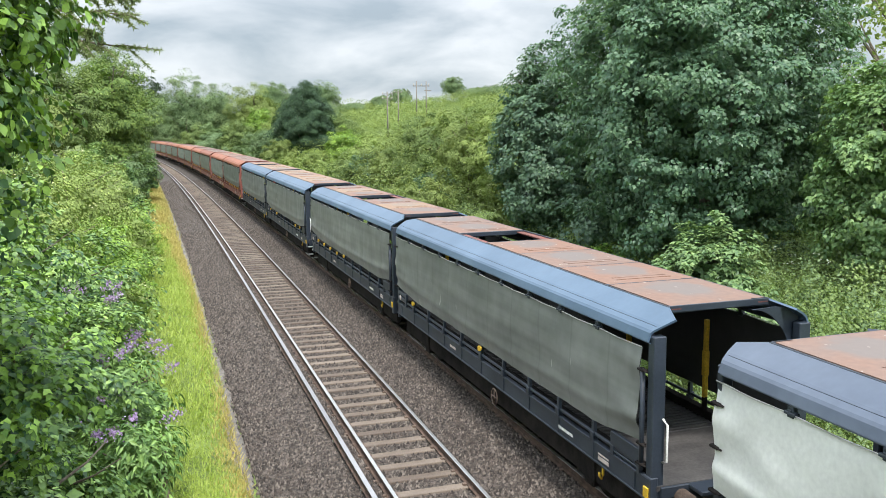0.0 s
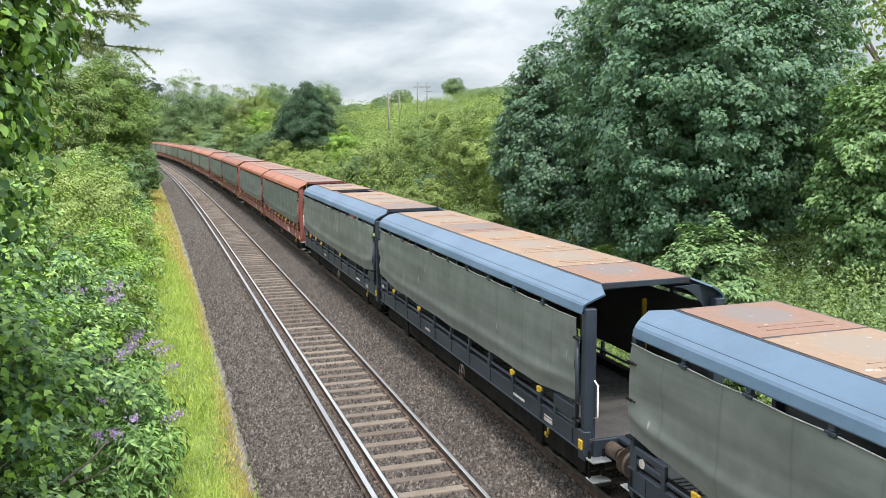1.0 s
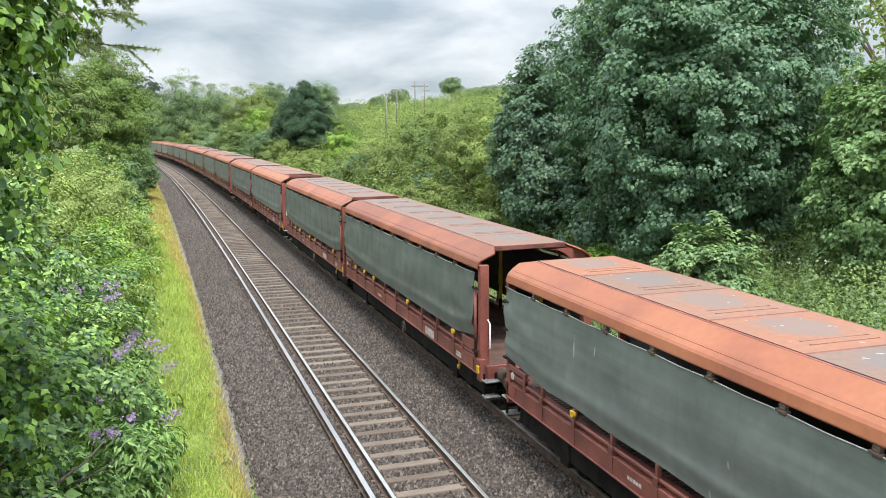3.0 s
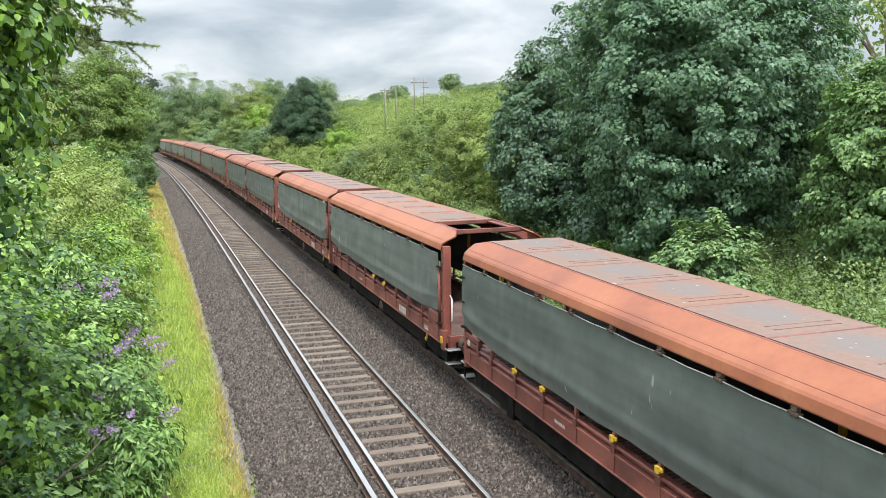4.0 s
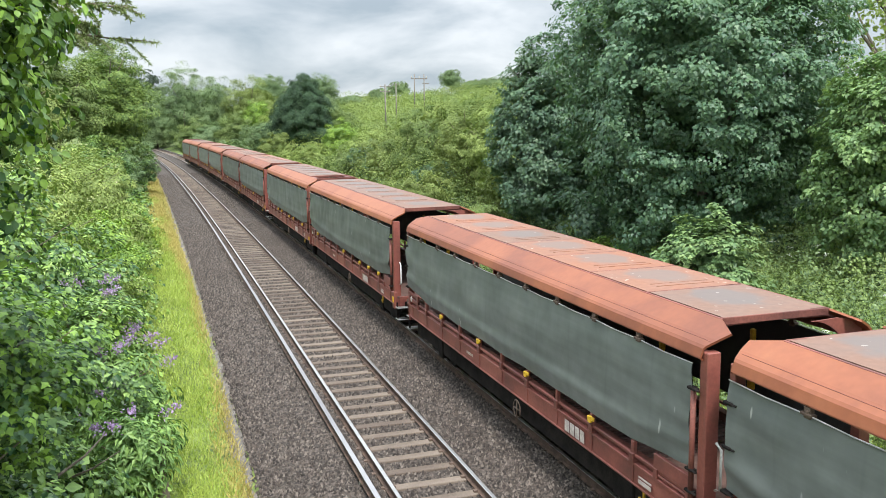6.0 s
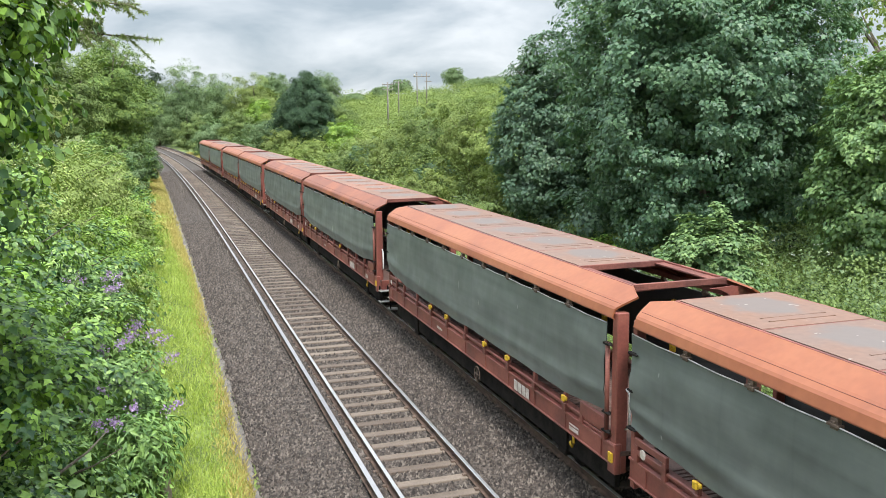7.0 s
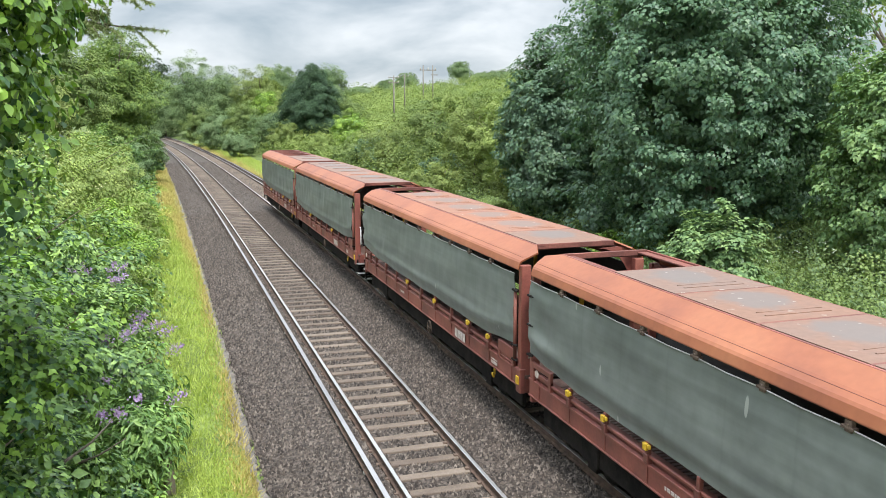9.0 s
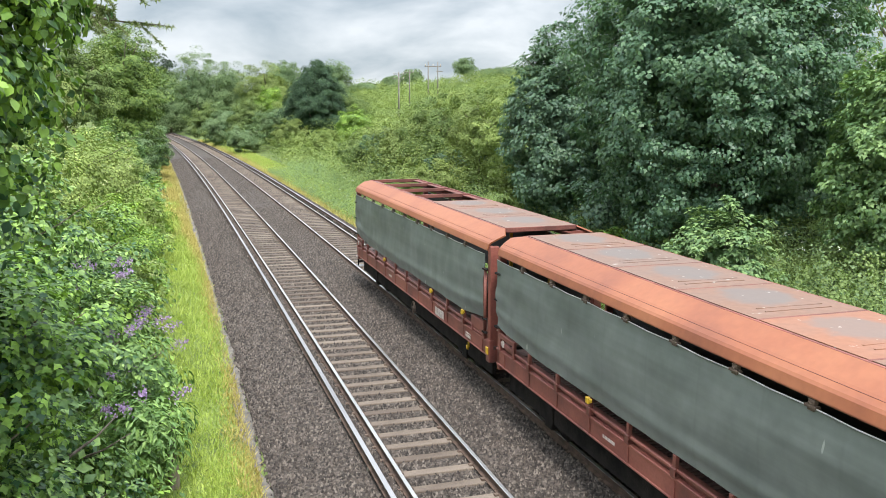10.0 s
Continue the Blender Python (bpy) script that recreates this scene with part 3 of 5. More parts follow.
def build_track(name, off, con_off):
    tr = tagged(new(name), "railway track with concrete sleepers and a raised conductor rail", "track", kind="structure")
    prof = rail_profile(.159, .072, .14, 0.0)
    n = len(prof)
    for s in (-.7525, .7525):
        v, f = sweep(prof, -30, 420, off + s, 2.0)
        idx = [1 if i % n in (6, 7, 8) else 0 for i in range(len(f))]
        child("rail", mesh_of("rail", v, f, [M_RUST, M_STEEL], False, idx), tr)
    prof = rail_profile(.15, .092, .14, 0.085)
    v, f = sweep(prof, -30, 420, off + con_off, 2.0)
    idx = [1 if i % n in (6, 7, 8) else 0 for i in range(len(f))]
    child("conductor_rail", mesh_of("conductor_rail", v, f, [M_RUST, M_CONTOP], False, idx), tr, "pale worn conductor rail")
    # sleepers
    bm = bmesh.new()
    r = bmesh.ops.create_cube(bm, size=1.0)
    bmesh.ops.scale(bm, vec=(2.5, .25, .2), verts=r["verts"])
    for vv in bm.verts:
        if vv.co.z > 0:
            vv.co.y *= 0.86
            if abs(vv.co.x) > 1:
                vv.co.x *= 0.99
    bmesh.ops.bevel(bm, geom=bm.edges[:], offset=.012, segments=1, affect="EDGES")
    sl = bm_mesh("sleeper", bm, M_SLEEPER)
    rng = random.Random(5)
    joined_v, joined_f = [], []
    for i in range(620):
        y = -4.0 + i * 0.655
        x = track_x(y, off)
        m = pose(x, y, track_z(y) - 0.262 + rng.uniform(-.006, .006), 0, 0, rng.uniform(-.5, .5) + math.degrees(math.atan(-(track_x(y + 1) - track_x(y)))))
        if i < 300:
            child("sleeper", sl, tr, m=m)
        else:
            b = len(joined_v)
            joined_v += [m @ vv.co for vv in sl.vertices]
            joined_f += [[b + k for k in p.vertices] for p in sl.polygons]
    tagged(child("far_sleepers", mesh_of("far_sleepers", joined_v, joined_f, [M_SLEEPER]), tr), kind="stuff")
    # rail clips and pots near the eye
    bx = []
    for i in range(120):
        y = -4.0 + i * 0.655
        x = track_x(y, off)
        for s in (-.7525, .7525):
            for e in (-.1, .1):
                bx.append((x + s + e - .035, x + s + e + .035, y - .04, y + .04, track_z(y) - .165, track_z(y) - .125))
    v, f = [], []
    for x0, x1, y0, y1, z0, z1 in bx:
        b = len(v)
        v += [(x0, y0, z0), (x1, y0, z0), (x1, y1, z0), (x0, y1, z0), (x0, y0, z1), (x1, y0, z1), (x1, y1, z1), (x0, y1, z1)]
        f += [[b + k for k in q] for q in ((4, 5, 6, 7), (0, 1, 5, 4), (1, 2, 6, 5), (2, 3, 7, 6), (3, 0, 4, 7))]
    tagged(child("rail_clips", mesh_of("rail_clips", v, f, [M_CLIP]), tr), kind="stuff")
    pot = tube_mesh("insulator", [[(0, 0, -.2), (0, 0, -.1), (0, 0, -.065)]], .075, M_POT, 8, .7)
    for i in range(24):
        y = -3.67 + i * 0.655 * 4
        child("insulator", pot, tr, m=pose(track_x(y, off + con_off), y, track_z(y)))
    return tr


def build_stones():
    """Loose stones over the ballast, in three shapes, where the track passes nearest."""
    rng = np.random.default_rng(11)
    n = 110000
    y = np.concatenate([7 + 50 * rng.random(n) ** 1.7, 30 + 85 * rng.random(45000) ** 1.4])
    n = len(y)
    u = -2.95 + 8.6 * rng.random(n)
    keep = np.ones(n, bool)
    for o in (0, 3.447):
        ph = np.abs(((y + 4) / 0.655 + .5) % 1 - .5) * .655
        keep &= ~((np.abs(u - o) < .84) & (ph < .125))
        for s in (-.7525, .7525):
            keep &= np.abs(u - o - s) > .06
    keep &= np.abs(u + 1.14) > .08
    y, u = y[keep], u[keep]
    x = np.array([track_x(float(b)) for b in y]) + u
    z = np.interp(u, [-2.95, -2.2, -1.5, -.86, -.83, .83, .86, 1.72, 2.59, 2.62, 4.28, 4.31, 4.95, 5.35, 5.7], [-.37, -.255, -.15, -.143, -.193, -.193, -.143, -.165, -.143, -.193, -.193, -.143, -.15, -.275, -.5]) + np.array([track_z(float(b)) for b in y])
    n = len(x)
    base = np.array([(1, 0, -.6), (-1, 0, -.6), (0, 1, -.6), (0, -1, -.6), (0, 0, 1.1)], float)
    T = np.array([(0, 2, 4), (2, 1, 4), (1, 3, 4), (3, 0, 4)])
    sz = (.015 + .027 * rng.random((n, 1, 1)) ** 1.5) * np.clip(y / 50, 1, 1.6)[:, None, None]
    V = base[None] * (0.6 + 0.7 * rng.random((n, 5, 1))) * sz + rng.normal(size=(n, 5, 3)) * .007
    a = rng.random(n) * 6.28
    c, s = np.cos(a)[:, None], np.sin(a)[:, None]
    V = np.stack([V[..., 0] * c - V[..., 1] * s, V[..., 0] * s + V[..., 1] * c, V[..., 2]], -1)
    V += np.stack([x, y, z + .008], -1)[:, None]
    F = T[None] + (np.arange(n) * 5)[:, None, None]
    tagged(new("ballast_stones", tri_mesh("ballast_stones", V.reshape(-1, 3), F.reshape(-1, 3), [M_STONE])),
           "loose brown and grey crushed stones on the track bed", "ballast", kind="stuff")


build_ground()
track_near = build_track("track_near", 0.0, -1.14)
track_far = build_track("track_far", 3.447, 1.14)
build_stones()

# ---- the train ----
LEN, HALF = 13.85, 1.33
N_PANEL, N_BAY = 7, 10
WMESH = {}


def cached(key, make):
    if key not in WMESH:
        WMESH[key] = make()
    return WMESH[key]


def mirrored(me, name):
    m2 = me.copy()
    m2.name = name
    for v in m2.vertices:
        v.co.x = -v.co.x
    m2.flip_normals()
    return m2


def roof_side_mesh(paint):
    """Sloping roof side with a folded eave; the ends are cut back to the flat top."""
    verts, faces = [], []
    prof = [(-.87, 3.69), (-1.03, 3.605), (-1.2, 3.515), (-1.315, 3.44), (-1.345, 3.405), (-1.385, 3.285), (-1.34, 3.265)]
    inset = [.42, 0.0, .06, .12, .14, .14, .14]
    ys = [0, .5, 3, 6, 9, 12, LEN - .5, LEN]
    for layer in (0, 1):
        for j, y in enumerate(ys):
            for (x, z), e in zip(prof, inset):
                yy = e if j == 0 else (LEN - e if j == len(ys) - 1 else y)
                verts.append((x + .02 * layer, yy, z - .025 * layer))
    n, m = len(prof), len(ys)
    for layer in (0, 1):
        o = layer * n * m
        for j in range(m - 1):
            for k in range(n - 1):
                q = (o + j * n + k, o + j * n + k + 1, o + (j + 1) * n + k + 1, o + (j + 1) * n + k)
                faces.append(q if layer == 0 else q[::-1])
    for j in (0, m - 1):
        for k in range(n - 1):
            faces.append((j * n + k, j * n + k + 1, n * m + j * n + k + 1, n * m + j * n + k))
    for k in (0, n - 1):
        for j in range(m - 1):
            faces.append((j * n + k, (j + 1) * n + k, n * m + (j + 1) * n + k, n * m + j * n + k))
    me = mesh_of("roof_side", verts, faces, [paint])
    bm = bmesh.new(); bm.from_mesh(me)
    bmesh.ops.recalc_face_normals(bm, faces=bm.faces[:])
    bm.to_mesh(me); bm.free()
    return me


def curtain_mesh(seed, material):
    """A tensioned tarpaulin, bellied and creased, its lower edge drawn up at both ends."""
    nx, nz = 110, 26
    verts, faces = [], []
    for layer in (0, 1):
        for i in range(nx):
            s = i / (nx - 1)
            y = .34 + (LEN - .42) * s
            bay = 0.5 + 0.5 * math.cos(s * N_BAY * 2 * math.pi)
            top = 3.16 - .016 * (1 - bay)
            bot = 1.60 + .16 * max(0, 1 - s * 9) + .16 * max(0, 1 - (1 - s) * 7) + .03 * noise.noise((s * 11, seed * 7.3, 0))
            for k in range(nz):
                w = k / (nz - 1)
                z = bot + (top - bot) * w
                belly = math.sin(w * math.pi) * .035 + .03 * noise.noise((y * .9, z * 1.4, seed * 3.1)) * math.sin(w * math.pi) + .012 * noise.noise((y * 3, z * 2, seed))
                e = min(s, 1 - s) * LEN
                belly += .022 * max(0, math.sin(y * 2.1 - z * 8.5 + seed * 2)) * math.exp(-e * .9)
                belly += .006 * math.sin(s * N_BAY * 2 * math.pi + 2.5 * (1 - w)) * w
                belly += .011 * math.sin(y * 3.2 + z * 7.5 + seed) * math.exp(-e * 1.1) + .008 * math.sin(y * 7 - z * 5) * math.exp(-e * .6)
                crease = .034 * math.exp(-((w - .17 - .1 * abs(s - .5) - .05 * noise.noise((s * 3, seed, 1))) / .07) ** 2)
                verts.append((-HALF - .01 - belly - crease + .012 * layer, y, z))
    for layer in (0, 1):
        o = layer * nx * nz
        for i in range(nx - 1):
            for k in range(nz - 1):
                q = (o + i * nz + k, o + i * nz + k + 1, o + (i + 1) * nz + k + 1, o + (i + 1) * nz + k)
                faces.append(q if layer else q[::-1])
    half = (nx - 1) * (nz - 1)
    # outer faces take the curtain colour, inner faces one charcoal colour
    return mesh_of("curtain", verts, faces, [material, M_CURT_INSIDE], True, [0] * half + [1] * half)


def panel_mesh(w, l, material, ribs=True):
    """A roof hatch: a slightly crowned plate with two pressed ribs across one end, or plain."""
    bm = bmesh.new()
    r = bmesh.ops.create_grid(bm, x_segments=6, y_segments=6, size=.5)
    for v in bm.verts:
        u, t = v.co.x * 2, v.co.y * 2
        v.co = Vector((u * w / 2, t * l / 2, .018 * (1 - u * u) * (1 - t * t)))
    ext = bmesh.ops.extrude_face_region(bm, geom=bm.faces[:])
    bmesh.ops.translate(bm, vec=(0, 0, -.03), verts=[e for e in ext["geom"] if isinstance(e, bmesh.types.BMVert)])
    for dy in (.26, .44) if ribs else ():
        c = bmesh.ops.create_cube(bm, size=1)
        bmesh.ops.scale(bm, vec=(w * .62, .03, .016), verts=c["verts"])
        bmesh.ops.translate(bm, vec=(0, -l / 2 + dy, .008), verts=c["verts"])
    return bm_mesh("roof_panel", bm, material)


def text_bars(name, widths, h, gap, material):
    bx, y = [], 0.0
    for w in widths:
        bx.append((-.006, 0, y, y + w, 0, h))
        y += w + gap
    return boxes_mesh(name, bx, material)


def wheelset_mesh():
    bm = bmesh.new()
    for x in (-.75, .75):
        for r, d in ((.42, .05), (.39, .12), (.14, .2)):
            c = bmesh.ops.create_cone(bm, cap_ends=True, segments=24, radius1=r, radius2=r, depth=d)
            bmesh.ops.rotate(bm, matrix=Matrix.Rotation(math.pi / 2, 3, "Y"), verts=c["verts"])
            bmesh.ops.translate(bm, vec=(x, 0, 0), verts=c["verts"])
    c = bmesh.ops.create_cone(bm, cap_ends=True, segments=12, radius1=.08, radius2=.08, depth=2.0)
    bmesh.ops.rotate(bm, matrix=Matrix.Rotation(math.pi / 2, 3, "Y"), verts=c["verts"])
    return bm_mesh("wheelset", bm, M_DARK)


def build_wagon(k, livery, missing, curtain_mat, front_buffers, rear_buffers):
    red = livery == "red"
    P, R, F = (M_RED, M_REDROOF, M_DKRED) if red else (M_BLUE, M_BLUEROOF, M_BLUE)
    if k == 21:
        R = M_SLATEROOF
    w = new("car_transporter_wagon")
    cond = "faded red" if red else "dark blue"
    tagged(w, f"{cond} car transporter wagon, {'white' if curtain_mat is M_CURTW else 'grey-green' if red else 'grey'} curtains"
           + (", missing roof hatches" if missing else ""), "railway wagon", "wagons of the train")
    key = (livery, R.name)

    def sides(name, make, label="", ident=""):
        a = cached((name, ident) + key, make)
        b = cached((name, ident, "r") + key, lambda: mirrored(a, name))
        child(name, a, w, label)
        child(name, b, w, label)

    # underframe
    def solebar():
        bx = [(-HALF, -HALF + .07, .04, LEN - .04, .93, 1.27), (-HALF - .025, -HALF + .05, .04, LEN - .04, 1.235, 1.275),
              (-HALF - .025, -HALF + .05, .04, LEN - .04, .925, .955)]
        for i in range(N_BAY + 1):
            y = .5 + i * (LEN - 1.0) / N_BAY
            bx.append((-HALF - .018, -HALF, y - .02, y + .02, .955, 1.235))
        return boxes_mesh("solebar", bx, P, .006)
    sides("solebar", solebar)
    child("deck", cached("deck" + livery, lambda: deck_mesh(M_DECKR if red else M_DECK)), w, "worn ribbed loading deck")
    child("floor_frame", cached("frame", lambda: boxes_mesh("floor_frame", [(-1.1, 1.1, .3, LEN - .3, .78, 1.1), (-.5, .5, 3.3, LEN - 3.3, .45, .8),
          (-1.15, -1.0, 4.6, 6.2, .5, .95), (-1.1, -.9, 8.2, 9.2, .45, .95), (1.0, 1.15, 4.6, 6.2, .5, .95)], M_DARK, .01)), w, "grimy black underframe gear")
    # dark girder added to stand in for the black shade below the solebar
    sides("underframe_girder", lambda: boxes_mesh("underframe_girder", [(-1.16, -1.06, .35, LEN - .35, .43, 1.0)] + [(-1.2, -1.02, y - .3, y + .3, .42, .9) for y in (2.3, LEN - 2.3)], M_DARK, .015))
    ws = cached("wheelset", wheelset_mesh)
    ab = cached("axlebox", lambda: boxes_mesh("axlebox", [(-.13, .13, -.16, .16, -.14, .16)] + [(-.05, .05, -.62, .62, .14, .3)]
                + [(-.04, .04, yy - .05, yy + .05, .05, .55) for yy in (-.25, .25)], M_DARK, .02))
    for y in (2.3, LEN - 2.3):
        o = child("wheelset", ws, w, m=pose(0, y, .42))
        for s in (-1, 1):
            child("axlebox", ab, o, m=pose(s * 1.02, 0, 0))
    # low side: stanchions and two rails
    def rail():
        bx = [(-HALF - .012, -HALF + .035, .34, LEN - .12, 1.36, 1.41)]
        return boxes_mesh("side_rail", bx, P, .008)
    sides("side_rail", rail)
    st = cached("stanchion" + livery, lambda: boxes_mesh("stanchion", [(-.028, .04, -.04, .04, 1.27, 1.60), (-.045, .05, -.06, .06, 1.27, 1.36), (-.05, 0, -.06, .06, 1.30, 1.42)], P, .008))
    ck = cached("ratchet", lambda: boxes_mesh("ratchet", [(-.075, -.02, -.05, .05, 1.47, 1.58), (-.06, -.02, -.12, -.055, 1.51, 1.575)], M_YELLOW, .01))
    rng = random.Random(k)
    for i in range(1, N_BAY):
        y = .5 + i * (LEN - 1.0) / N_BAY
        for s in (-1, 1):
            o = child("stanchion", st, w, m=pose(s * HALF, y, 0, 0, 0, 0 if s < 0 else 180))
            if s < 0 and rng.random() < .42:
                child("ratchet", ck, o, "yellow curtain ratchet", pose(0, 0, rng.uniform(-.03, .04)))
    # ends of the low side: boxed panels
    sides("end_bracket", lambda: boxes_mesh("end_bracket", [(-HALF - .03, -HALF + .03, .33, 1.2, 1.41, 1.63), (-HALF - .035, -HALF + .03, .33, .42, 1.27, 1.42),
          (-HALF - .035, -HALF + .03, 1.1, 1.2, 1.27, 1.42), (-HALF - .02, -HALF + .03, .42, 1.1, 1.31, 1.345)], P, .008), ident="front")
    sides("end_bracket", lambda: boxes_mesh("end_bracket", [(-HALF - .03, -HALF + .03, LEN - 1.05, LEN - .2, 1.53, 1.63), (-HALF - .03, -HALF + .03, LEN - 1.05, LEN - .2, 1.39, 1.47),
          (-HALF - .035, -HALF + .03, LEN - 1.05, LEN - .95, 1.27, 1.54), (-HALF - .035, -HALF + .03, LEN - .3, LEN - .2, 1.27, 1.54)], P, .008), ident="rear")
    # corner posts and roof frame
    def post_f():
        return boxes_mesh("corner_post", [(-HALF, -HALF + .2, .05, .21, .80, 3.36), (-HALF - .02, -HALF + .10, .03, .26, .80, 1.30)], P, .012)
    sides("corner_post", post_f, ident="front")
    sides("corner_post", lambda: boxes_mesh("corner_post", [(-HALF, -HALF + .16, LEN - .16, LEN - .05, .80, 3.36)], P, .012), ident="rear")
    sides("roof_side", lambda: roof_side_mesh(R))
    sides("seam", lambda: boxes_mesh("seam", [(-1.242, -1.236, .14, LEN - .14, 3.482, 3.493)], M_DKRED if red else M_BLUE))
    sides("cant_rail", lambda: boxes_mesh("cant_rail", [(-HALF + .03, -HALF + .12, .2, LEN - .1, 3.26, 3.36)], F, .008))
    sides("edge_trim", lambda: boxes_mesh("edge_trim", [(-.882, -.845, .42, LEN - .42, 3.66, 3.693)], P, .006))
    sides("hatch_flange", lambda: boxes_mesh("hatch_flange", [(-.845, -.66, .42, LEN - .42, 3.635, 3.662)], M_DKRED, .004))
    pl = (LEN - .84) / N_PANEL
    bar = cached("roof_bar" + livery, lambda: boxes_mesh("roof_bar", [(-.85, .85, -.035, .035, 3.60, 3.70)], F, .006))
    hoop = cached("roof_hoop" + livery, lambda: tube_mesh("roof_hoop", [[(-1.26, 0, 3.3), (-1.1, 0, 3.47), (-.85, 0, 3.6), (0, 0, 3.62), (.85, 0, 3.6), (1.1, 0, 3.47), (1.26, 0, 3.3)]], .03, F, 6))
    for i in range(N_PANEL + 1):
        y = .455 + i * (pl - .01)
        child("roof_bar", bar, w, m=pose(0, y, 0))
        child("roof_hoop", hoop, w, m=pose(0, y, 0))
    grey = cached(("panel", "grey"), lambda: panel_mesh(1.66, pl - .05, M_PANEL))
    rusty = cached(("panel", "rusty", red), lambda: panel_mesh(1.66, pl - .05, M_PANELR if red else M_PANELB))
    plain = cached(("panel", "plain"), lambda: panel_mesh(1.66, pl - .05, M_PANEL, False))
    share = (.75 if k % 3 == 0 else .12) if red else (.15 if k >= 20 else .7)
    prng = random.Random(40 + k)
    for i in range(N_PANEL):
        if i not in missing:
            child("roof_panel", plain if i == 0 else rusty if prng.random() < share else grey, w, m=pose(0, .42 + (i + .5) * pl, 3.70))
    # curtains with their top bar, hooks and tension poles
    var = k % 3
    a = cached(("curtain", var, curtain_mat.name), lambda: curtain_mesh(1 + var, curtain_mat))
    b = cached(("curtain", var, curtain_mat.name, "r"), lambda: mirrored(a, "curtain"))
    child("curtain", a, w)
    child("curtain", b, w)
    def topbar():
        path = []
        for i in range(41):
            s = i / 40
            bay = 0.5 + 0.5 * math.cos(s * N_BAY * 2 * math.pi)
            path.append((-HALF - .03, .34 + (LEN - .42) * s, 3.165 - .016 * (1 - bay)))
        return tube_mesh("curtain_bar", [path], .009, M_GALV, 5)
    sides("curtain_bar", topbar, "galvanised curtain bar")
    hk = cached("hook" + livery, lambda: boxes_mesh("hook", [(-.05, .03, -.09, .09, 3.15, 3.185), (-.035, .03, -.05, .05, 3.12, 3.25), (-.05, -.02, -.03, .03, 3.185, 3.215)], M_CLIP if red else F, .006))
    for i in range(1, N_BAY):
        y = .34 + i * (LEN - .42) / N_BAY
        for s in (-1, 1):
            child("hook", hk, w, m=pose(s * HALF, y, 0, 0, 0, 0 if s < 0 else 180))
    sides("tension_pole", lambda: tube_mesh("tension_pole", [[(-HALF - .03, .29, 1.35), (-HALF - .03, .29, 2.86)]], .038, F, 8))
    clamp = cached("pole_clamp", lambda: boxes_mesh("pole_clamp", [(-.075, .02, -.08, .08, 0, .04), (-.065, -.02, -.15, -.07, .008, .03)], M_DARK, .01))
    for s in (-1, 1):
        for y, z in ((.305, 1.42), (.305, 1.72), (.305, 2.82), (LEN - .11, 1.72), (LEN - .11, 2.3), (LEN - .11, 2.86)):
            child("pole_clamp", clamp, w, m=pose(s * HALF, y, z, 0, 0, 0 if s < 0 else 180))
    # end details
    child("grab_rail", cached("grab", lambda: tube_mesh("grab_rail", [[(-HALF + .17, .05, 1.52), (-HALF + .17, -.06, 1.56), (-HALF + .17, -.06, 2.1), (-HALF + .17, .05, 2.16)]], .02, M_WHITE, 6)), w, "white grab rail")
    pr = cached("prop", lambda: boxes_mesh("yellow_prop", [(1.06, 1.14, -.04, .04, 1.55, 2.95), (1.05, 1.15, -.05, .05, 1.95, 2.4)], M_YELLOW, .014))
    pb = cached("propfoot", lambda: tube_mesh("prop_foot", [[(1.1, 0, 1.3), (1.1, 0, 1.57)]], .05, M_DARK, 6))
    for y in (2.3, 4.9):
        o = child("yellow_prop", pr, w, "yellow padded prop", pose(0, y, 0))
        child("prop_foot", pb, o)
    child("end_gusset", cached("gusset" + livery, lambda: gusset_mesh(P)), w)
    sides("inner_sill", lambda: boxes_mesh("inner_sill", [(-1.26, -1.10, .25, LEN - .25, 1.17, 1.33)], M_DKRED if red else M_DARK, .01))
    steps = cached("step", lambda: boxes_mesh("step", [(-.17, .17, -.13, .13, 0, .03)], M_GALV, .006))
    hang = cached("step_hanger", lambda: boxes_mesh("step_hanger", [(-.15, -.11, .05, .09, .5, 1.0), (.11, .15, .05, .09, .5, 1.0), (-.15, .15, .05, .09, .66, .72)], M_DARK, .006))
    lab = cached("bars_small", lambda: text_bars("lettering", [.07, .04, .07, .07, .04], .055, .025, M_FADED))
    plate = cached("plate", lambda: boxes_mesh("plate", [(-.008, 0, 0, .34, 0, .06), (-.008, 0, 0, .34, .085, .11)], M_FADED))
    big = cached("big" + livery, lambda: text_bars("lettering", [.15, .14, .16, .16] if red else [.05, .03, .05, .04, .05, .03, .05, .05, .03], .2 if red else .05, .035 if red else .02, M_FADED if red else M_WHITE))
    child("lettering", big, w, "white lettering on the solebar", pose(-HALF - .02, 3.3 if red else 2.5, .99 if red else 1.06))
    child("lettering", lab, w, m=pose(-HALF - .02, 8.6, 1.08))
    child("data_plate", plate, w, "white data plate", pose(-HALF - .02, 1.25, 1.02))
    disc = cached("disc", lambda: bm_mesh("disc", disc_bm(), M_FADED))
    child("disc", disc, w, "white disc marking", pose(-HALF - .03, LEN - .45, 1.45, 0, -90, 0))
    tag = cached("ytag", lambda: boxes_mesh("tag", [(-.03, .0, -.06, .06, .98, 1.14)], M_YELLOW, .006))
    child("tag", tag, w, "yellow warning tag", pose(-HALF - .02, .14, 0))
    rope = cached("rope_hook", lambda: tube_mesh("rope_hook", [[(0, 0, .95), (0, 0, .78), (0, .05, .70), (0, .12, .72), (0, .12, .78)]], .022, M_YELLOW, 6))
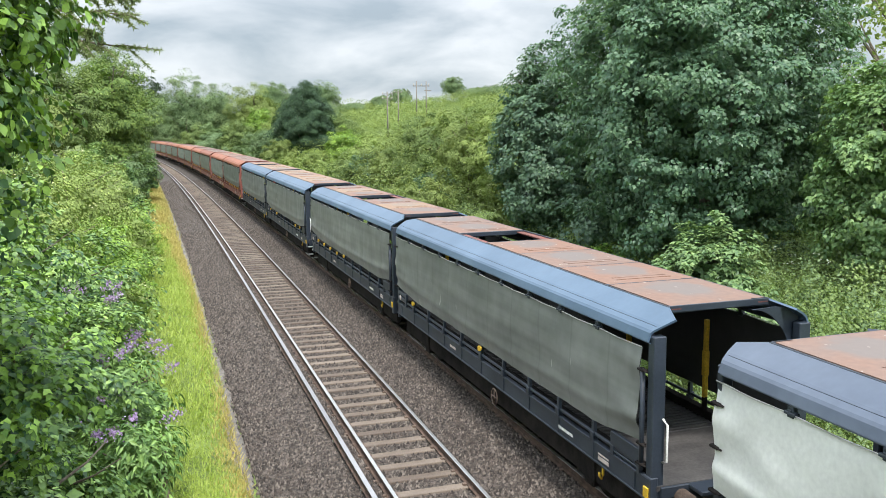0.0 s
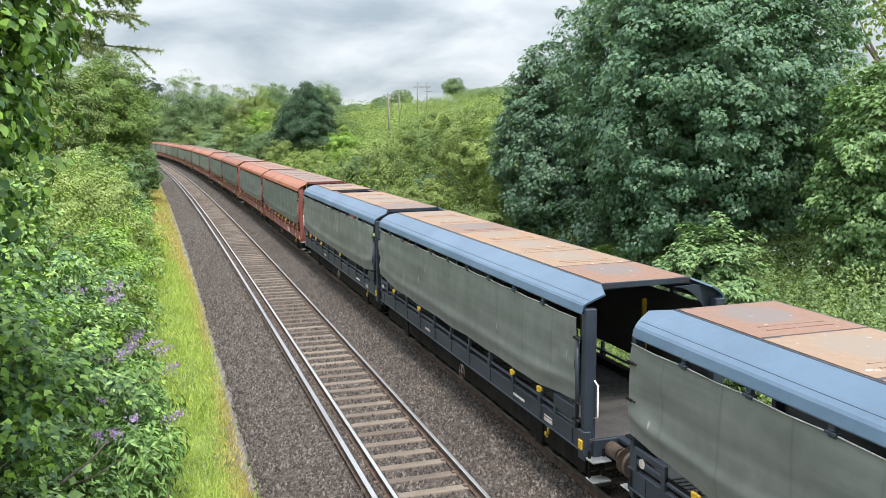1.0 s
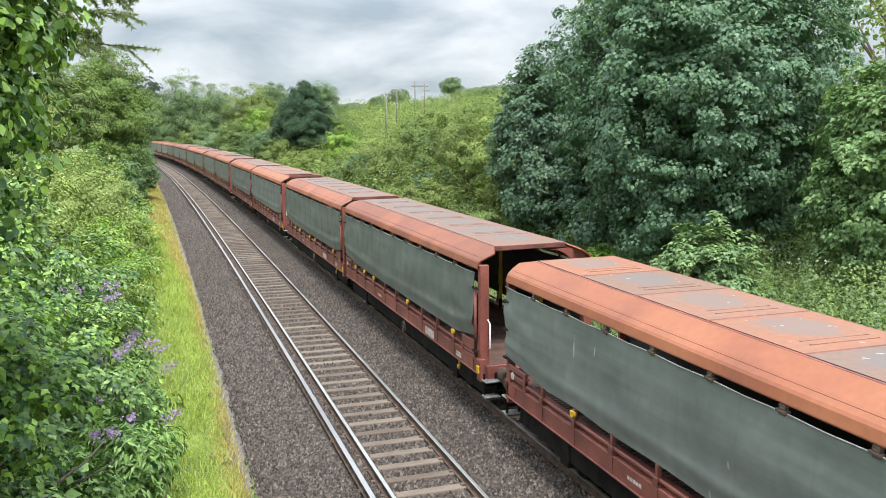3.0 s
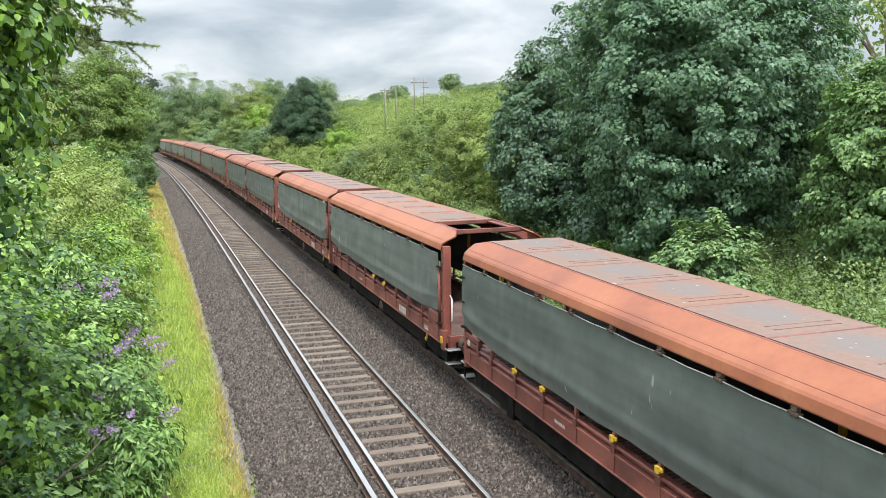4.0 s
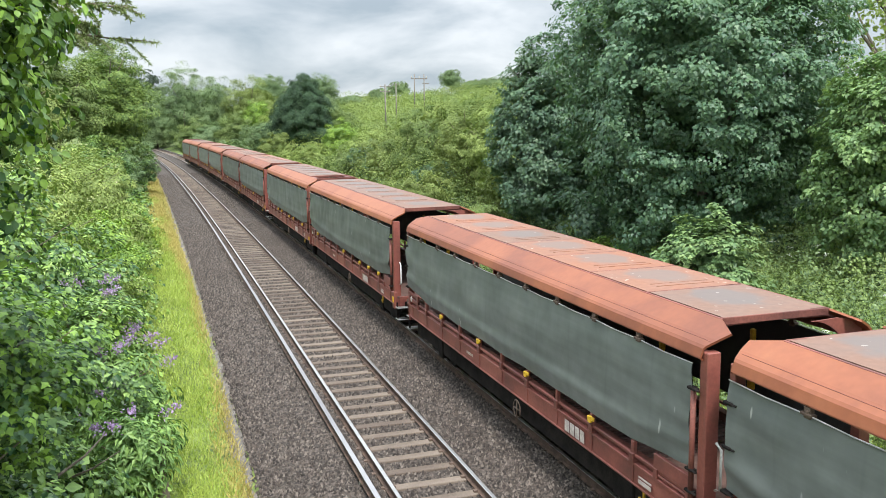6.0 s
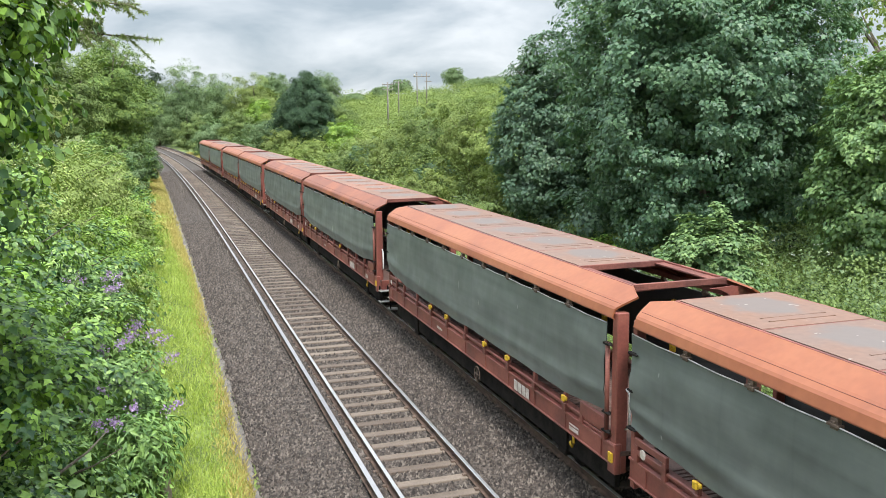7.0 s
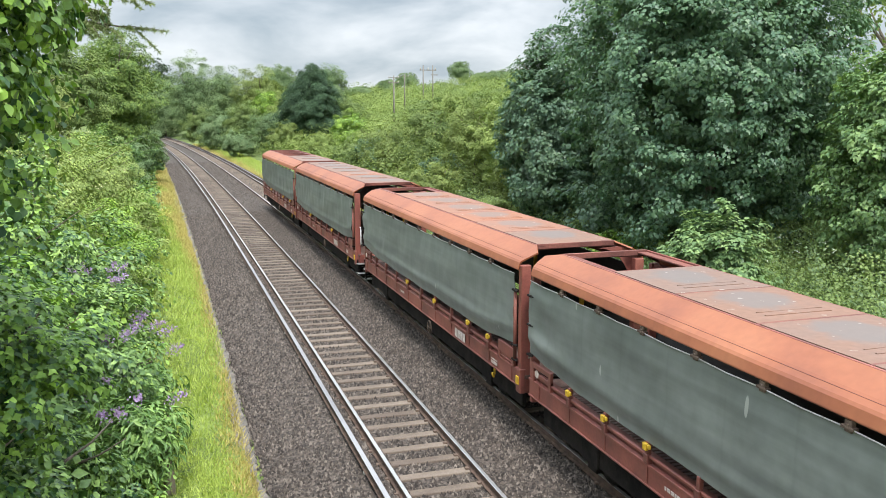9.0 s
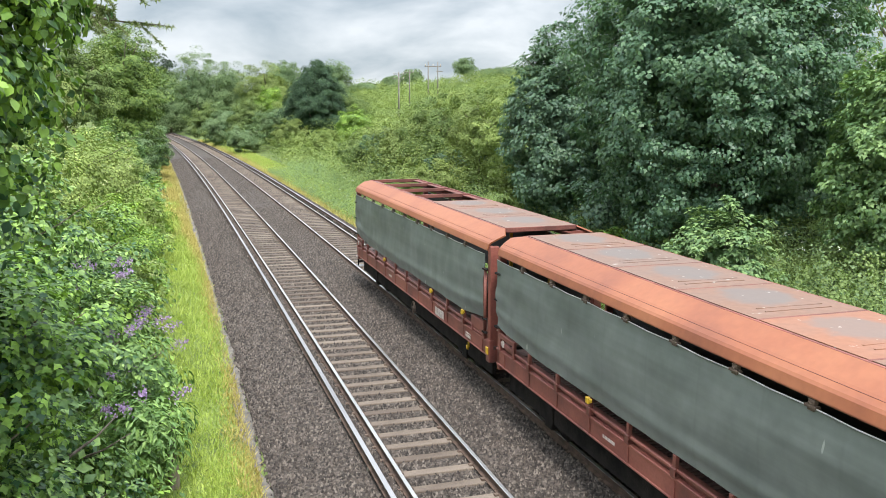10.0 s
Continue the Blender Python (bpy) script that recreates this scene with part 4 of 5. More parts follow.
    child("rope_hook", rope, w, "yellow rope hook", pose(-HALF + .02, 1.5, 0))
    ring = cached("ring", lambda: tube_mesh("hand_wheel", [[(0, .17 * math.cos(i * .5236), .70 + .17 * math.sin(i * .5236)) for i in range(13)], [(0, -.17, .7), (0, .17, .7)], [(0, 0, .53), (0, 0, .87)]], .014, M_CLIP, 5))
    child("hand_wheel", ring, w, "brake hand wheel", pose(-HALF - .03, 6.1, 0))
    buf = cached("buffer", buffer_mesh)
    for flag, y, turn in ((front_buffers, 0, 0), (rear_buffers, LEN, 180)):
        if flag:
            for s in (-1, 1):
                child("buffer", buf, w, "steel buffer with worn round head", pose(s * .87, y, .98, 0, 0, turn))
                o = child("step_hanger", hang, w, m=pose(s * 1.15, y - .1 if turn == 0 else y + .1, 0, 0, 0, turn))
                for z in (.5, .84):
                    child("step", steps, o, "galvanised shunter step", pose(0, 0, z))
            child("end_plate", cached("endplate" + livery, lambda: boxes_mesh("end_plate", [(-1.2, 1.2, -.02, .08, .80, 1.16), (-.75, .75, -.34, 0, 1.10, 1.16)], P, .01)), w, m=pose(0, y, 0, 0, 0, turn))
            child("coupling", cached("coupling", lambda: tube_mesh("coupling", [[(0, .1, .95), (0, -.3, .92), (0, -.6, .85)]], .06, M_DARK, 8)), w, m=pose(0, y, 0, 0, 0, turn))
        else:
            child("drawbar", cached("drawbar", lambda: boxes_mesh("drawbar", [(-.12, .12, -.18, .3, .82, 1.0), (-1.1, 1.1, -.10, .05, 1.12, 1.15)], M_DARK, .01)), w, m=pose(0, y, 0, 0, 0, turn))
    return w


def deck_mesh(material):
    """One corrugated plate: shallow ribs run across the deck."""
    prof = [(.02, 1.17)]
    for i in range(96):
        y = 1.9 + i * .12
        prof += [(y, 1.17), (y + .01, 1.187), (y + .05, 1.187), (y + .06, 1.17)]
    prof += [(LEN - .02, 1.17), (LEN - .02, 1.1), (.02, 1.1)]
    n = len(prof)
    verts = [(x, y, z) for x in (-HALF + .07, HALF - .07) for y, z in prof]
    faces = [(k, (k + 1) % n, n + (k + 1) % n, n + k) for k in range(n)]
    return mesh_of("deck", verts, faces, [material])


def gusset_mesh(material):
    """A corner plate with a curved inner edge, between post and roof."""
    arc = [(1.2 - .78 * (1 - math.cos(a * math.pi / 24)), 2.48 + 1.1 * math.sin(a * math.pi / 24)) for a in range(13)]
    prof = arc + [(.85, 3.6), (1.05, 3.56), (1.26, 3.42), (1.26, 2.48)]
    n = len(prof)
    verts = [(x, y, z) for y in (.24, .265) for x, z in prof]
    faces = [tuple(range(n)), tuple(range(2 * n - 1, n - 1, -1))] + [(k, n + k, n + (k + 1) % n, (k + 1) % n) for k in range(n)]
    return mesh_of("end_gusset", verts, faces, [material])


def disc_bm():
    bm = bmesh.new()
    bmesh.ops.create_cone(bm, cap_ends=True, segments=20, radius1=.075, radius2=.075, depth=.012)
    return bm


def buffer_mesh():
    bm = bmesh.new()
    for r0, r1, d, y in ((.13, .12, .34, -.17), (.085, .085, .3, -.4), (.21, .23, .05, -.57)):
        c = bmesh.ops.create_cone(bm, cap_ends=True, segments=20, radius1=r0, radius2=r1, depth=d)
        bmesh.ops.rotate(bm, matrix=Matrix.Rotation(math.pi / 2, 3, "X"), verts=c["verts"])
        bmesh.ops.translate(bm, vec=(0, y, 0), verts=c["verts"])
    return bm_mesh("buffer", bm, M_CLIP, False)


SPEED, TAIL = 27.2, 31.05
LAG = (-.1, -.22, 0.0, .12, .4, .6, .6, .72, .5, .2, -.05)  # metres behind a steady pace, second by second
MISSING = {1: (3, 4, 5, 6), 3: (6,), 4: (6,), 7: (0,), 10: (4,), 12: (0,), 17: (4,), 19: (3,), 20: (4,)}
WAGONS = []
for k in range(1, 23):
    m, odd = (k + 1) // 2, k % 2
    front = 27.95 + 29.4 * (m - 1) - (14.2 if odd else 0)
    liv = "red" if k <= 16 else "blue"
    cm = M_CURT if liv == "red" else (M_CURTW if k == 21 else M_CURTB)
    WAGONS.append((front, build_wagon(k, liv, MISSING.get(k, ()), cm, not odd, bool(odd))))


def wagon_pose(y0):
    a, b = [Vector((track_x(y, 3.447), y, track_z(y))) for y in (y0, y0 + LEN)]
    d = b - a
    return pose(a.x, a.y, a.z, math.degrees(math.atan2(d.z, d.y)), 0, math.degrees(math.atan2(-d.x, d.y)))

# ---- plants beyond the train ----


def build_right_side():
    T = "tree"
    plant("sycamore", "large dense dark green sycamore tree beside the railway", T, spot(34.6, 30), 11.6, (4.3, 4.3, 5.9), 1500, 80, .125, LOBED, M_SYC, 21,
          clump_r=.42, shell=.66, flat=.62, low=-1.0, base=0, trunk_r=.2, limbs=3, droop=.6, up=.5)
    plant("sycamore", "dark green sycamore tree at the edge of scrub", T, spot(25.3, 37), 7.7, (2.5, 2.6, 4.0), 620, 80, .13, LOBED, M_SYC_D, 22,
          clump_r=.42, shell=.72, flat=.62, low=-1.0, base=0, trunk_r=.14, limbs=3, droop=.6, up=.5)
    plant("sycamore", "tall sycamore tree with lighter green crown behind another", T, spot(32.6, 40), 13.9, (3.9, 4.2, 6.4), 640, 76, .15, LOBED, M_SYCL, 23,
          clump_r=.55, shell=.72, flat=.6, low=-1.0, base=0, trunk_r=.28, limbs=8, droop=.6, up=.5)
    plant("sycamore", "fresh green broadleaf tree at the lineside", T, spot(45.8, 25.5), 5.8, (2.0, 2.2, 2.9), 380, 80, .125, LOBED, M_SYCL, 24,
          clump_r=.36, shell=.72, flat=.6, low=-1.0, base=0, trunk_r=.15, limbs=6, droop=.6, up=.6)
    plant("sycamore", "mid-green sycamore tree among others beside the railway", T, spot(40.6, 34), 4.6, (3.3, 3.3, 2.3), 520, 76, .135, LOBED, M_SYC, 33,
          clump_r=.45, shell=.68, flat=.6, low=-1.0, base=0, trunk_r=.18, limbs=3, droop=.6, up=.5)
    plant("ash_tree", "airy pale green tree with visible grey limbs", T, spot(44.6, 42), 12.5, (3.6, 3.6, 6), 60, 60, .15, OVAL, M_PALE, 25,
          clump_r=.8, low=-.7, trunk_r=.22, limbs=12)
    plant("maple_sapling", "young maple with pale yellow-green lobed leaves", T, spot(35.2, 21.5), 4.3, (1.3, 1.3, 1.9), 150, 60, .115, LOBED, M_MAPLE, 26,
          clump_r=.27, flat=.55, low=-.8, trunk_r=.05, limbs=6, droop=.6, up=1.0)
    plant("shrub", "low grey-green shrub under the trees", "bush", spot(38.2, 20.5), 2.5, (.9, .9, 1.1), 36, 60, .14, LANCE, M_GREYLEAF, 27, clump_r=.3, low=-.8)
    plant("shrub", "shaded dark green bush below the sycamores", "bush", spot(29.5, 33), 2.2, (2.4, 1.8, 1.1), 90, 70, .15, LOBED, M_SYC_D, 28, clump_r=.5, low=-.8)
    plant("shrub", "shaded dark green bush below the sycamores", "bush", spot(39.5, 31.5), 2.6, (2.4, 1.8, 1.4), 90, 70, .15, LOBED, M_SYC, 29, clump_r=.5, low=-.8)
    plant("shrub", "bright green bush below dark trees", "bush", spot(28.6, 29.5), 1.5, (1.1, 1.0, .75), 40, 60, .14, LOBED, M_LIME, 30, clump_r=.36, low=-.8)
    # middle distance
    plant("oak_tree", "round dark green tree standing among scrub", T, spot(9.1, 122), 11.1, (3.9, 3.9, 5.5), 420, 150, .21, OVAL, M_OAK, 31, clump_r=.7, shell=.7, flat=.8, low=-1.0, trunk_r=.3, base=0, taper=.27)
    rows = [(19.6, 50, 5.6, 2.3, M_OLIVE), (21.6, 47, 5.0, 2.0, M_PALE), (17.0, 58, 5.2, 2.4, M_SCRUB), (14.6, 64, 4.4, 2.4, M_OLIVE), (12.4, 72, 3.6, 2.2, M_SCRUB),
            (11.6, 108, 5.0, 2.6, M_LIME), (13.6, 92, 4.2, 3.0, M_PALE), (16.0, 88, 5.0, 3.2, M_OLIVE), (18.4, 84, 6.2, 3.4, M_OLIVE), (20.6, 76, 6.4, 3.2, M_SCRUB),
            (3.6, 152, 7.0, 4.0, M_GREYLEAF), (5.2, 142, 7.6, 3.8, M_SCRUB), (6.6, 132, 6.0, 3.2, M_GREYLEAF), (4.6, 126, 4.0, 2.6, M_GREYLEAF), (2.6, 168, 7.5, 4.0, M_SCRUB),
            (7.4, 118, 4.2, 2.4, M_OLIVE), (9.6, 100, 3.2, 2.2, M_PALE), (7.6, 150, 6.8, 4.0, M_OLIVE), (11.0, 150, 6.4, 4.2, M_SCRUB), (16.4, 46, 3.4, 1.8, M_OLIVE), (22.6, 40, 3.6, 1.6, M_OLIVE),
            (13.4, 70, 3.7, 1.5, M_SYC_D), (17.6, 53, 2.3, 1.2, M_SYC_D), (21.2, 50, 3.0, 1.2, M_SYC_D), (6.3, 165, 9.4, 3.0, M_LIME)]
    for i, (b, d, h, r, mt) in enumerate(rows):
        lab = {"olive leaf": "olive-green hawthorn bush on the scrub slope", "pale leaf": "pale yellow-green willow bush on the scrub slope",
               "hawthorn leaf": "mid-green bramble-grown bush on the scrub slope", "bright leaf": "bright lime-green bush on the scrub slope",
               "grey leaf": "grey-green willow bush beside the line", "dark leaf": "dark green dense bush on the scrub slope"}[mt.name]
        plant("bush", lab, "bush", spot(b, d), h, (r, r, h * .5), int(60 + 24 * r), 120, .06 + d * .0011, OVAL, mt, 40 + i, clump_r=.17 * r, flat=.75, low=-.9, base=0, group="bushes of the scrub slope")
    far = [(1.9, 215, 18.5, 6.5, M_FAR_HAZED), (3.8, 225, 15.5, 6, M_FAR_HAZED), (0.2, 235, 15, 6, M_FAR_HAZED), (-1.2, 240, 16, 6, M_FAR_HAZED), (6.0, 215, 14, 6, M_OLIVE), (7.4, 230, 13.2, 5, M_FAR_HAZED), (10.2, 240, 13, 6, M_FAR_HAZED)]
    for i, (b, d, h, r, mt) in enumerate(far):
        plant("tree", "mid-green broadleaf tree in the distance by the line", T, spot(b, d), h, (r, r, h * .52), 240, 120, .3, OVAL, mt, 80 + i, clump_r=1.3, low=-1.0, base=0, trunk_r=.3, group="distant trees")
    for i, (b, d, h, r) in enumerate([(18.7, 330, 9.5, 4.0), (15.3, 340, 6.5, 4), (14.0, 330, 5, 3), (20.3, 350, 6, 5), (21.5, 345, 6.5, 6), (23.0, 340, 7, 6), (12.4, 320, 4, 4), (6.9, 300, 15, 5)]):
        plant("tree", "small hazy tree on the skyline", T, spot(b, d), h, (r, r, h * .42), 70, 80, .5, OVAL, M_FAR_HAZED, 90 + i, clump_r=1.3, low=-.6, base=.2, trunk_r=.25, group="skyline trees")
    plant("conifer", "dark conifer rising behind the trees", T, spot(-.2, 250), 21, (4, 4, 9), 90, 60, .7, LANCE, M_CONIFER, 99, clump_r=1.2, low=-.9, trunk_r=.3)


def build_scrub():
    """The unbroken scrub of the slope: low clumps of leaves over the rising ground."""
    rng = np.random.default_rng(3)
    parts = []
    for i, mt in enumerate((M_OLIVE, M_SCRUB, M_PALE)):
        n = 900
        d = 48 + 300 * rng.random(n) ** 1.5
        b = np.radians(3 + 30 * rng.random(n))
        x, y = d * np.sin(b), d * np.cos(b)
        ok = np.array([xx - track_x(float(yy)) > 9 for xx, yy in zip(x, y)])
        x, y, d = x[ok], y[ok], d[ok]
        for xx, yy, dd in zip(x, y, d):
            r = 0.6 + 2.9 * rng.random() ** 2.5 + dd * .004
            per = 190
            dr = unit(rng.normal(size=(per, 3)) + np.array([0, 0, .5]))
            P = dr * r * np.array([1, 1, .8]) * (.7 + .3 * rng.random((per, 1))) + np.array([xx, yy, ground_z(xx, yy) + .35 * r])
            v, f = leaf_arrays(P, dr + rng.normal(size=P.shape) * .4 + np.array([0, 0, .4]), rng.normal(size=P.shape), (.07 + dd * .0011) * (.7 + .6 * rng.random(per)), OVAL)
            parts.append((v, f, i))
    v, f, m = join_arrays(parts)
    tagged(new("scrub", tri_mesh("scrub", v, f, [M_OLIVE, M_SCRUB, M_PALE], m)), "dense green hawthorn and bramble scrub on the slope", "scrub", kind="stuff")


def build_weeds():
    """Nettles, cow parsley and long grass between the far track and the trees."""
    rng = np.random.default_rng(4)
    parts = []
    n = 3800
    y = np.concatenate([5 + 85 * rng.random(n) ** 1.25, 8 + 26 * rng.random(4500)])
    u = np.concatenate([6.0 + 5.5 * rng.random(n) ** 1.2, 8.0 + 8.5 * rng.random(4500)])
    for yy, uu in zip(y, u):
        x = track_x(float(yy)) + uu
        h = (.5 + .95 * rng.random()) * min(1, .35 + (uu - 6) * .45)
        per = 38
        t = rng.random(per)
        P = np.stack([x + rng.normal(size=per) * .12, yy + rng.normal(size=per) * .12, ground_z(x, yy) + h * t], -1)
        along = np.stack([rng.normal(size=per), rng.normal(size=per), .5 * rng.normal(size=per) + .55], -1)
        nr = np.stack([rng.normal(size=per) * .6, rng.normal(size=per) * .6 - .3, np.full(per, .6)], -1)
        v, f = leaf_arrays(P, nr, along, .05 + .06 * rng.random(per), LANCE if rng.random() < .5 else OVAL)
        parts.append((v, f, int(rng.integers(0, 3))))
        if rng.random() < .025:
            k = 10
            P = np.stack([x + rng.normal(size=k) * .07, yy + rng.normal(size=k) * .07, ground_z(x, yy) + h + .12 + .02 * rng.normal(size=k)], -1)
            v, f = leaf_arrays(P, np.tile([0, 0, 1.], (k, 1)), rng.normal(size=(k, 3)), np.full(k, .06), OVAL)
            parts.append((v, f, 3))
    v, f, m = join_arrays(parts)
    tagged(new("weeds", tri_mesh("weeds", v, f, [M_WEED, M_WEED, M_GREYLEAF, M_WHITEFL], m)), "tall nettles and white-flowered weeds beside the line", "weeds", kind="stuff")


# ---- the bank on the near side ----


def build_grass():
    rng = np.random.default_rng(6)
    n = 150000
    y = np.concatenate([7 + 120 * rng.random(n - 10000) ** 2.0, 38 + 130 * rng.random(10000)])
    u = -3.04 - 2.32 * rng.random(n) ** 1.2 - np.clip((y - 40) / 30, 0, 1) * .5
    u[-10000:] = -3.05 - .7 * rng.random(10000)
    x = np.array([track_x(float(a)) for a in y]) + u
    z = np.array([ground_z(float(a), float(b)) for a, b in zip(x, y)])
    z[u > -3.2] = np.maximum(z, np.array([track_z(float(b)) for b in y]) - .37)[u > -3.2]
    P = np.stack([x, y, z - .02], -1)
    al = rng.normal(size=(n, 3)) * .6 + np.array([0, 0, 1])
    nr = np.stack([rng.normal(size=n), rng.normal(size=n), np.full(n, .4)], -1)
    size = (.05 + .10 * rng.random(n)) * (1 + y * .02)
    S, T = BLADE
    wide = (S * np.array([1.5, 1, 1]), T)
    v, f = leaf_arrays(P, nr, al, size, wide)
    straw = ((noise_row(x, y) + .25 * rng.normal(size=n) + np.clip((u + 3.5) * 1.5, -.5, .6) + 1.2 * np.clip((y - 40) / 25, 0, 1) * (u > -5.2)) > .26).astype(int)
    tagged(new("grass", tri_mesh("grass", v, f, [M_GRASS, M_STRAW], straw)), "long yellow-green grass with dry straw patches on the verge", "grass", kind="stuff")
    # verge grass beyond the far track
    n = 34000
    y = 12 + 170 * rng.random(n) ** 1.2
    u = 5.6 + 2.9 * rng.random(n) ** 1.25
    x = np.array([track_x(float(a)) for a in y]) + u
    z = np.array([ground_z(float(a), float(b)) for a, b in zip(x, y)])
    P = np.stack([x, y, z - .02], -1)
    v, f = leaf_arrays(P, np.stack([rng.normal(size=n), rng.normal(size=n), np.full(n, .4)], -1), rng.normal(size=(n, 3)) * .4 + np.array([0, 0, 1]),
                       (.08 + .13 * rng.random(n)) * (1 + y * .011), wide)
    straw = (rng.random(n) < np.clip(1.15 - (u - 5.6) * 1.1, 0.06, 1)).astype(int)
    tagged(new("grass", tri_mesh("verge_grass", v, f, [M_GRASS, M_STRAW], straw)), "grass verge with dry brown edge past the far track", "grass", kind="stuff")


def noise_row(x, y):
    return np.array([noise.noise((float(a) * .6, float(b) * .14, 2)) for a, b in zip(x, y)])


def bank(u, y):
    return track_x(y) + u, y


def build_left_side():
    plant("hazel_tree", "leafy hazel tree with large bright green leaves overhanging the bank", "tree", (-2.1, 6.8), 10.4, (1.65, 1.9, 3.0), 1000, 66, .072, ROUND, M_HAZEL_SHADED, 121,
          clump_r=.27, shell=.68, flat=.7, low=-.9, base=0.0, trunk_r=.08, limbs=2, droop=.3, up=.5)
    plant("hazel_bush", "leafy hazel bush with glossy green leaves on the bank", "bush", (-1.95, 9.0), 4.5, (1.05, 1.3, 1.15), 140, 66, .085, LOBED, M_HAZEL_SHADED, 122,
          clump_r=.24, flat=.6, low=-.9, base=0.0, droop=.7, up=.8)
    spec = [(-6.9, 8.6, 3.6, 1.3, M_HAZEL_SHADED, LOBED), (-5.9, 10.2, 2.6, 1.0, M_HAZEL, OVAL), (-7.3, 11, 4.4, 1.3, M_HAZEL_SHADED, LOBED), (-6.1, 11.5, 2.6, 1.2, M_BRAMBLE, ROUND), (-6.9, 13.5, 3.6, 1.4, M_HAZEL_SHADED, LOBED), (-5.6, 9.6, 1.8, .95, M_BRAMBLE, OVAL), (-6.0, 16.5, 3.0, 1.5, M_BRAMBLE, OVAL),
            (-7.6, 18, 4.2, 1.9, M_HAZEL, ROUND), (-6.0, 19.5, 2.2, 1.2, M_LIME, OVAL), (-6.6, 22.5, 3.0, 1.7, M_BRAMBLE, OVAL), (-6.0, 25, 2.3, 1.3, M_PALE, OVAL),
            (-7.8, 26, 4.0, 2.0, M_PALE, OVAL), (-6.3, 29.5, 2.9, 1.6, M_LIME, OVAL), (-5.8, 31.5, 2.1, 1.2, M_LIME, OVAL), (-7.5, 34, 4.2, 2.1, M_PALE, OVAL),
            (-5.9, 38, 2.6, 1.6, M_PALE, OVAL), (-7.2, 42, 3.6, 2.0, M_OLIVE, OVAL), (-5.9, 45, 2.0, 1.3, M_LIME, OVAL), (-7.2, 50, 3.4, 1.9, M_PALE, OVAL), (-6.9, 56, 2.8, 1.6, M_BRAMBLE, OVAL),
            (-7.3, 63, 3.6, 1.9, M_BRAMBLE, OVAL), (-6.3, 72, 3.4, 1.7, M_GREYLEAF, OVAL), (-5.4, 84, 4.2, 2.0, M_BRAMBLE, OVAL), (-5.4, 95, 5.0, 2.2, M_GREYLEAF, OVAL),
            (-9.5, 24, 3.4, 2.0, M_HAZEL, ROUND), (-10, 32, 3.6, 2.2, M_BRAMBLE, OVAL), (-10, 40, 3.8, 2.2, M_PALE, OVAL)]
    for i, (u, y, h, r, mt, sh) in enumerate(spec):
        lab = {"shaded hazel leaf": "dark green broad-leaved bush on the bank, shade in its leaf colour", "bramble leaf": "tangled mid-green bramble bush on the bank", "hazel leaf": "glossy green leafy bush on the bank", "bright leaf": "bright yellow-green bush at the foot of the bank",
               "pale leaf": "pale green flowering bush on the bank", "grey leaf": "grey-green elder bush on the bank", "olive leaf": "olive-green bush on the bank"}[mt.name]
        fl = ("blossom", 9, M_CREAM, .10) if mt is M_PALE else None
        plant("bush", lab, "bush", bank(u, y), h, (r, r * 1.25, h * .52), int(30 + 24 * r), 80 if y < 24 else 100, (.085 if y < 24 else .045) + y * .0016, sh, mt, 130 + i, clump_r=.17 * r + .09, flat=.6, low=-.9, base=0,
              flowers=fl, group="bushes of the bank", droop=.5)
    plant("goldenrod", "clump of yellow-flowering weeds at the foot of the bank", "flowers", bank(-4.95, 46), 1.7, (.8, 1.3, .9), 60, 60, .12, LANCE, M_LIME, 161,
          clump_r=.25, low=-.9, base=0, trunk_r=.02, flowers=("blossom", 40, M_GOLD, .13))
    # taller trees along the bank
    for i, (u, y, h, r, mt, lab) in enumerate([(-7.2, 80, 11.5, 3.3, M_ASH, "tall green ash tree on the bank"), (-10.5, 70, 8, 3.0, M_SCRUB, "tall leafy tree on the bank"),
                                               (-8.5, 105, 13, 4.2, M_ASH, "tall green tree on the bank"), (-7.5, 135, 13, 4.5, M_SCRUB, "tall green tree on the bank"), (-12, 56, 5.5, 3.0, M_OLIVE, "leafy tree on the bank top"),
                                               (-7, 170, 14, 5, M_FAR_HAZED, "tall green tree on the bank")]):
        plant("tree", lab, "tree", bank(u, y), h, (r, r, h * .46), int(130 + 30 * r), 130, .08 + y * .0013, OVAL, mt, 170 + i, clump_r=.22 * r, flat=.6, low=-.9, base=.03, trunk_r=.18, group="trees of the bank")
    # buddleia with flower spikes
    for i, (u, y, h, r) in enumerate([(-5.75, 20.0, 2.5, 1.0), (-5.3, 16.6, 2.3, 1.05), (-5.1, 14.9, 1.8, .85)]):
        rng = np.random.default_rng(200 + i)
        b = plant("buddleia", "buddleia bush with purple flower spikes on the bank", "bush", bank(u, y), h, (r, r, h * .52), 58, 62, .16, LANCE, M_FRESH if i else M_BRAMBLE, 190 + i,
                  clump_r=.33, low=-.8, base=0, droop=.15, group="buddleias")
        for j in range(10):
            a, t = rng.random() * 6.28, .2 + .85 * rng.random()
            p = Vector((math.cos(a) * r * t * 1.05, math.sin(a) * r * t * 1.05, h * (1.08 - .3 * t * t)))
            d = Vector((math.cos(a), math.sin(a), .5)).normalized()
            n = 70
            s = rng.random(n)
            P = np.array(p) + s[:, None] * .34 * np.array(d) + rng.normal(size=(n, 3)) * (.058 * (1 - .6 * s))[:, None]
            v, f = leaf_arrays(P, rng.normal(size=(n, 3)), rng.normal(size=(n, 3)), np.full(n, .05), OVAL)
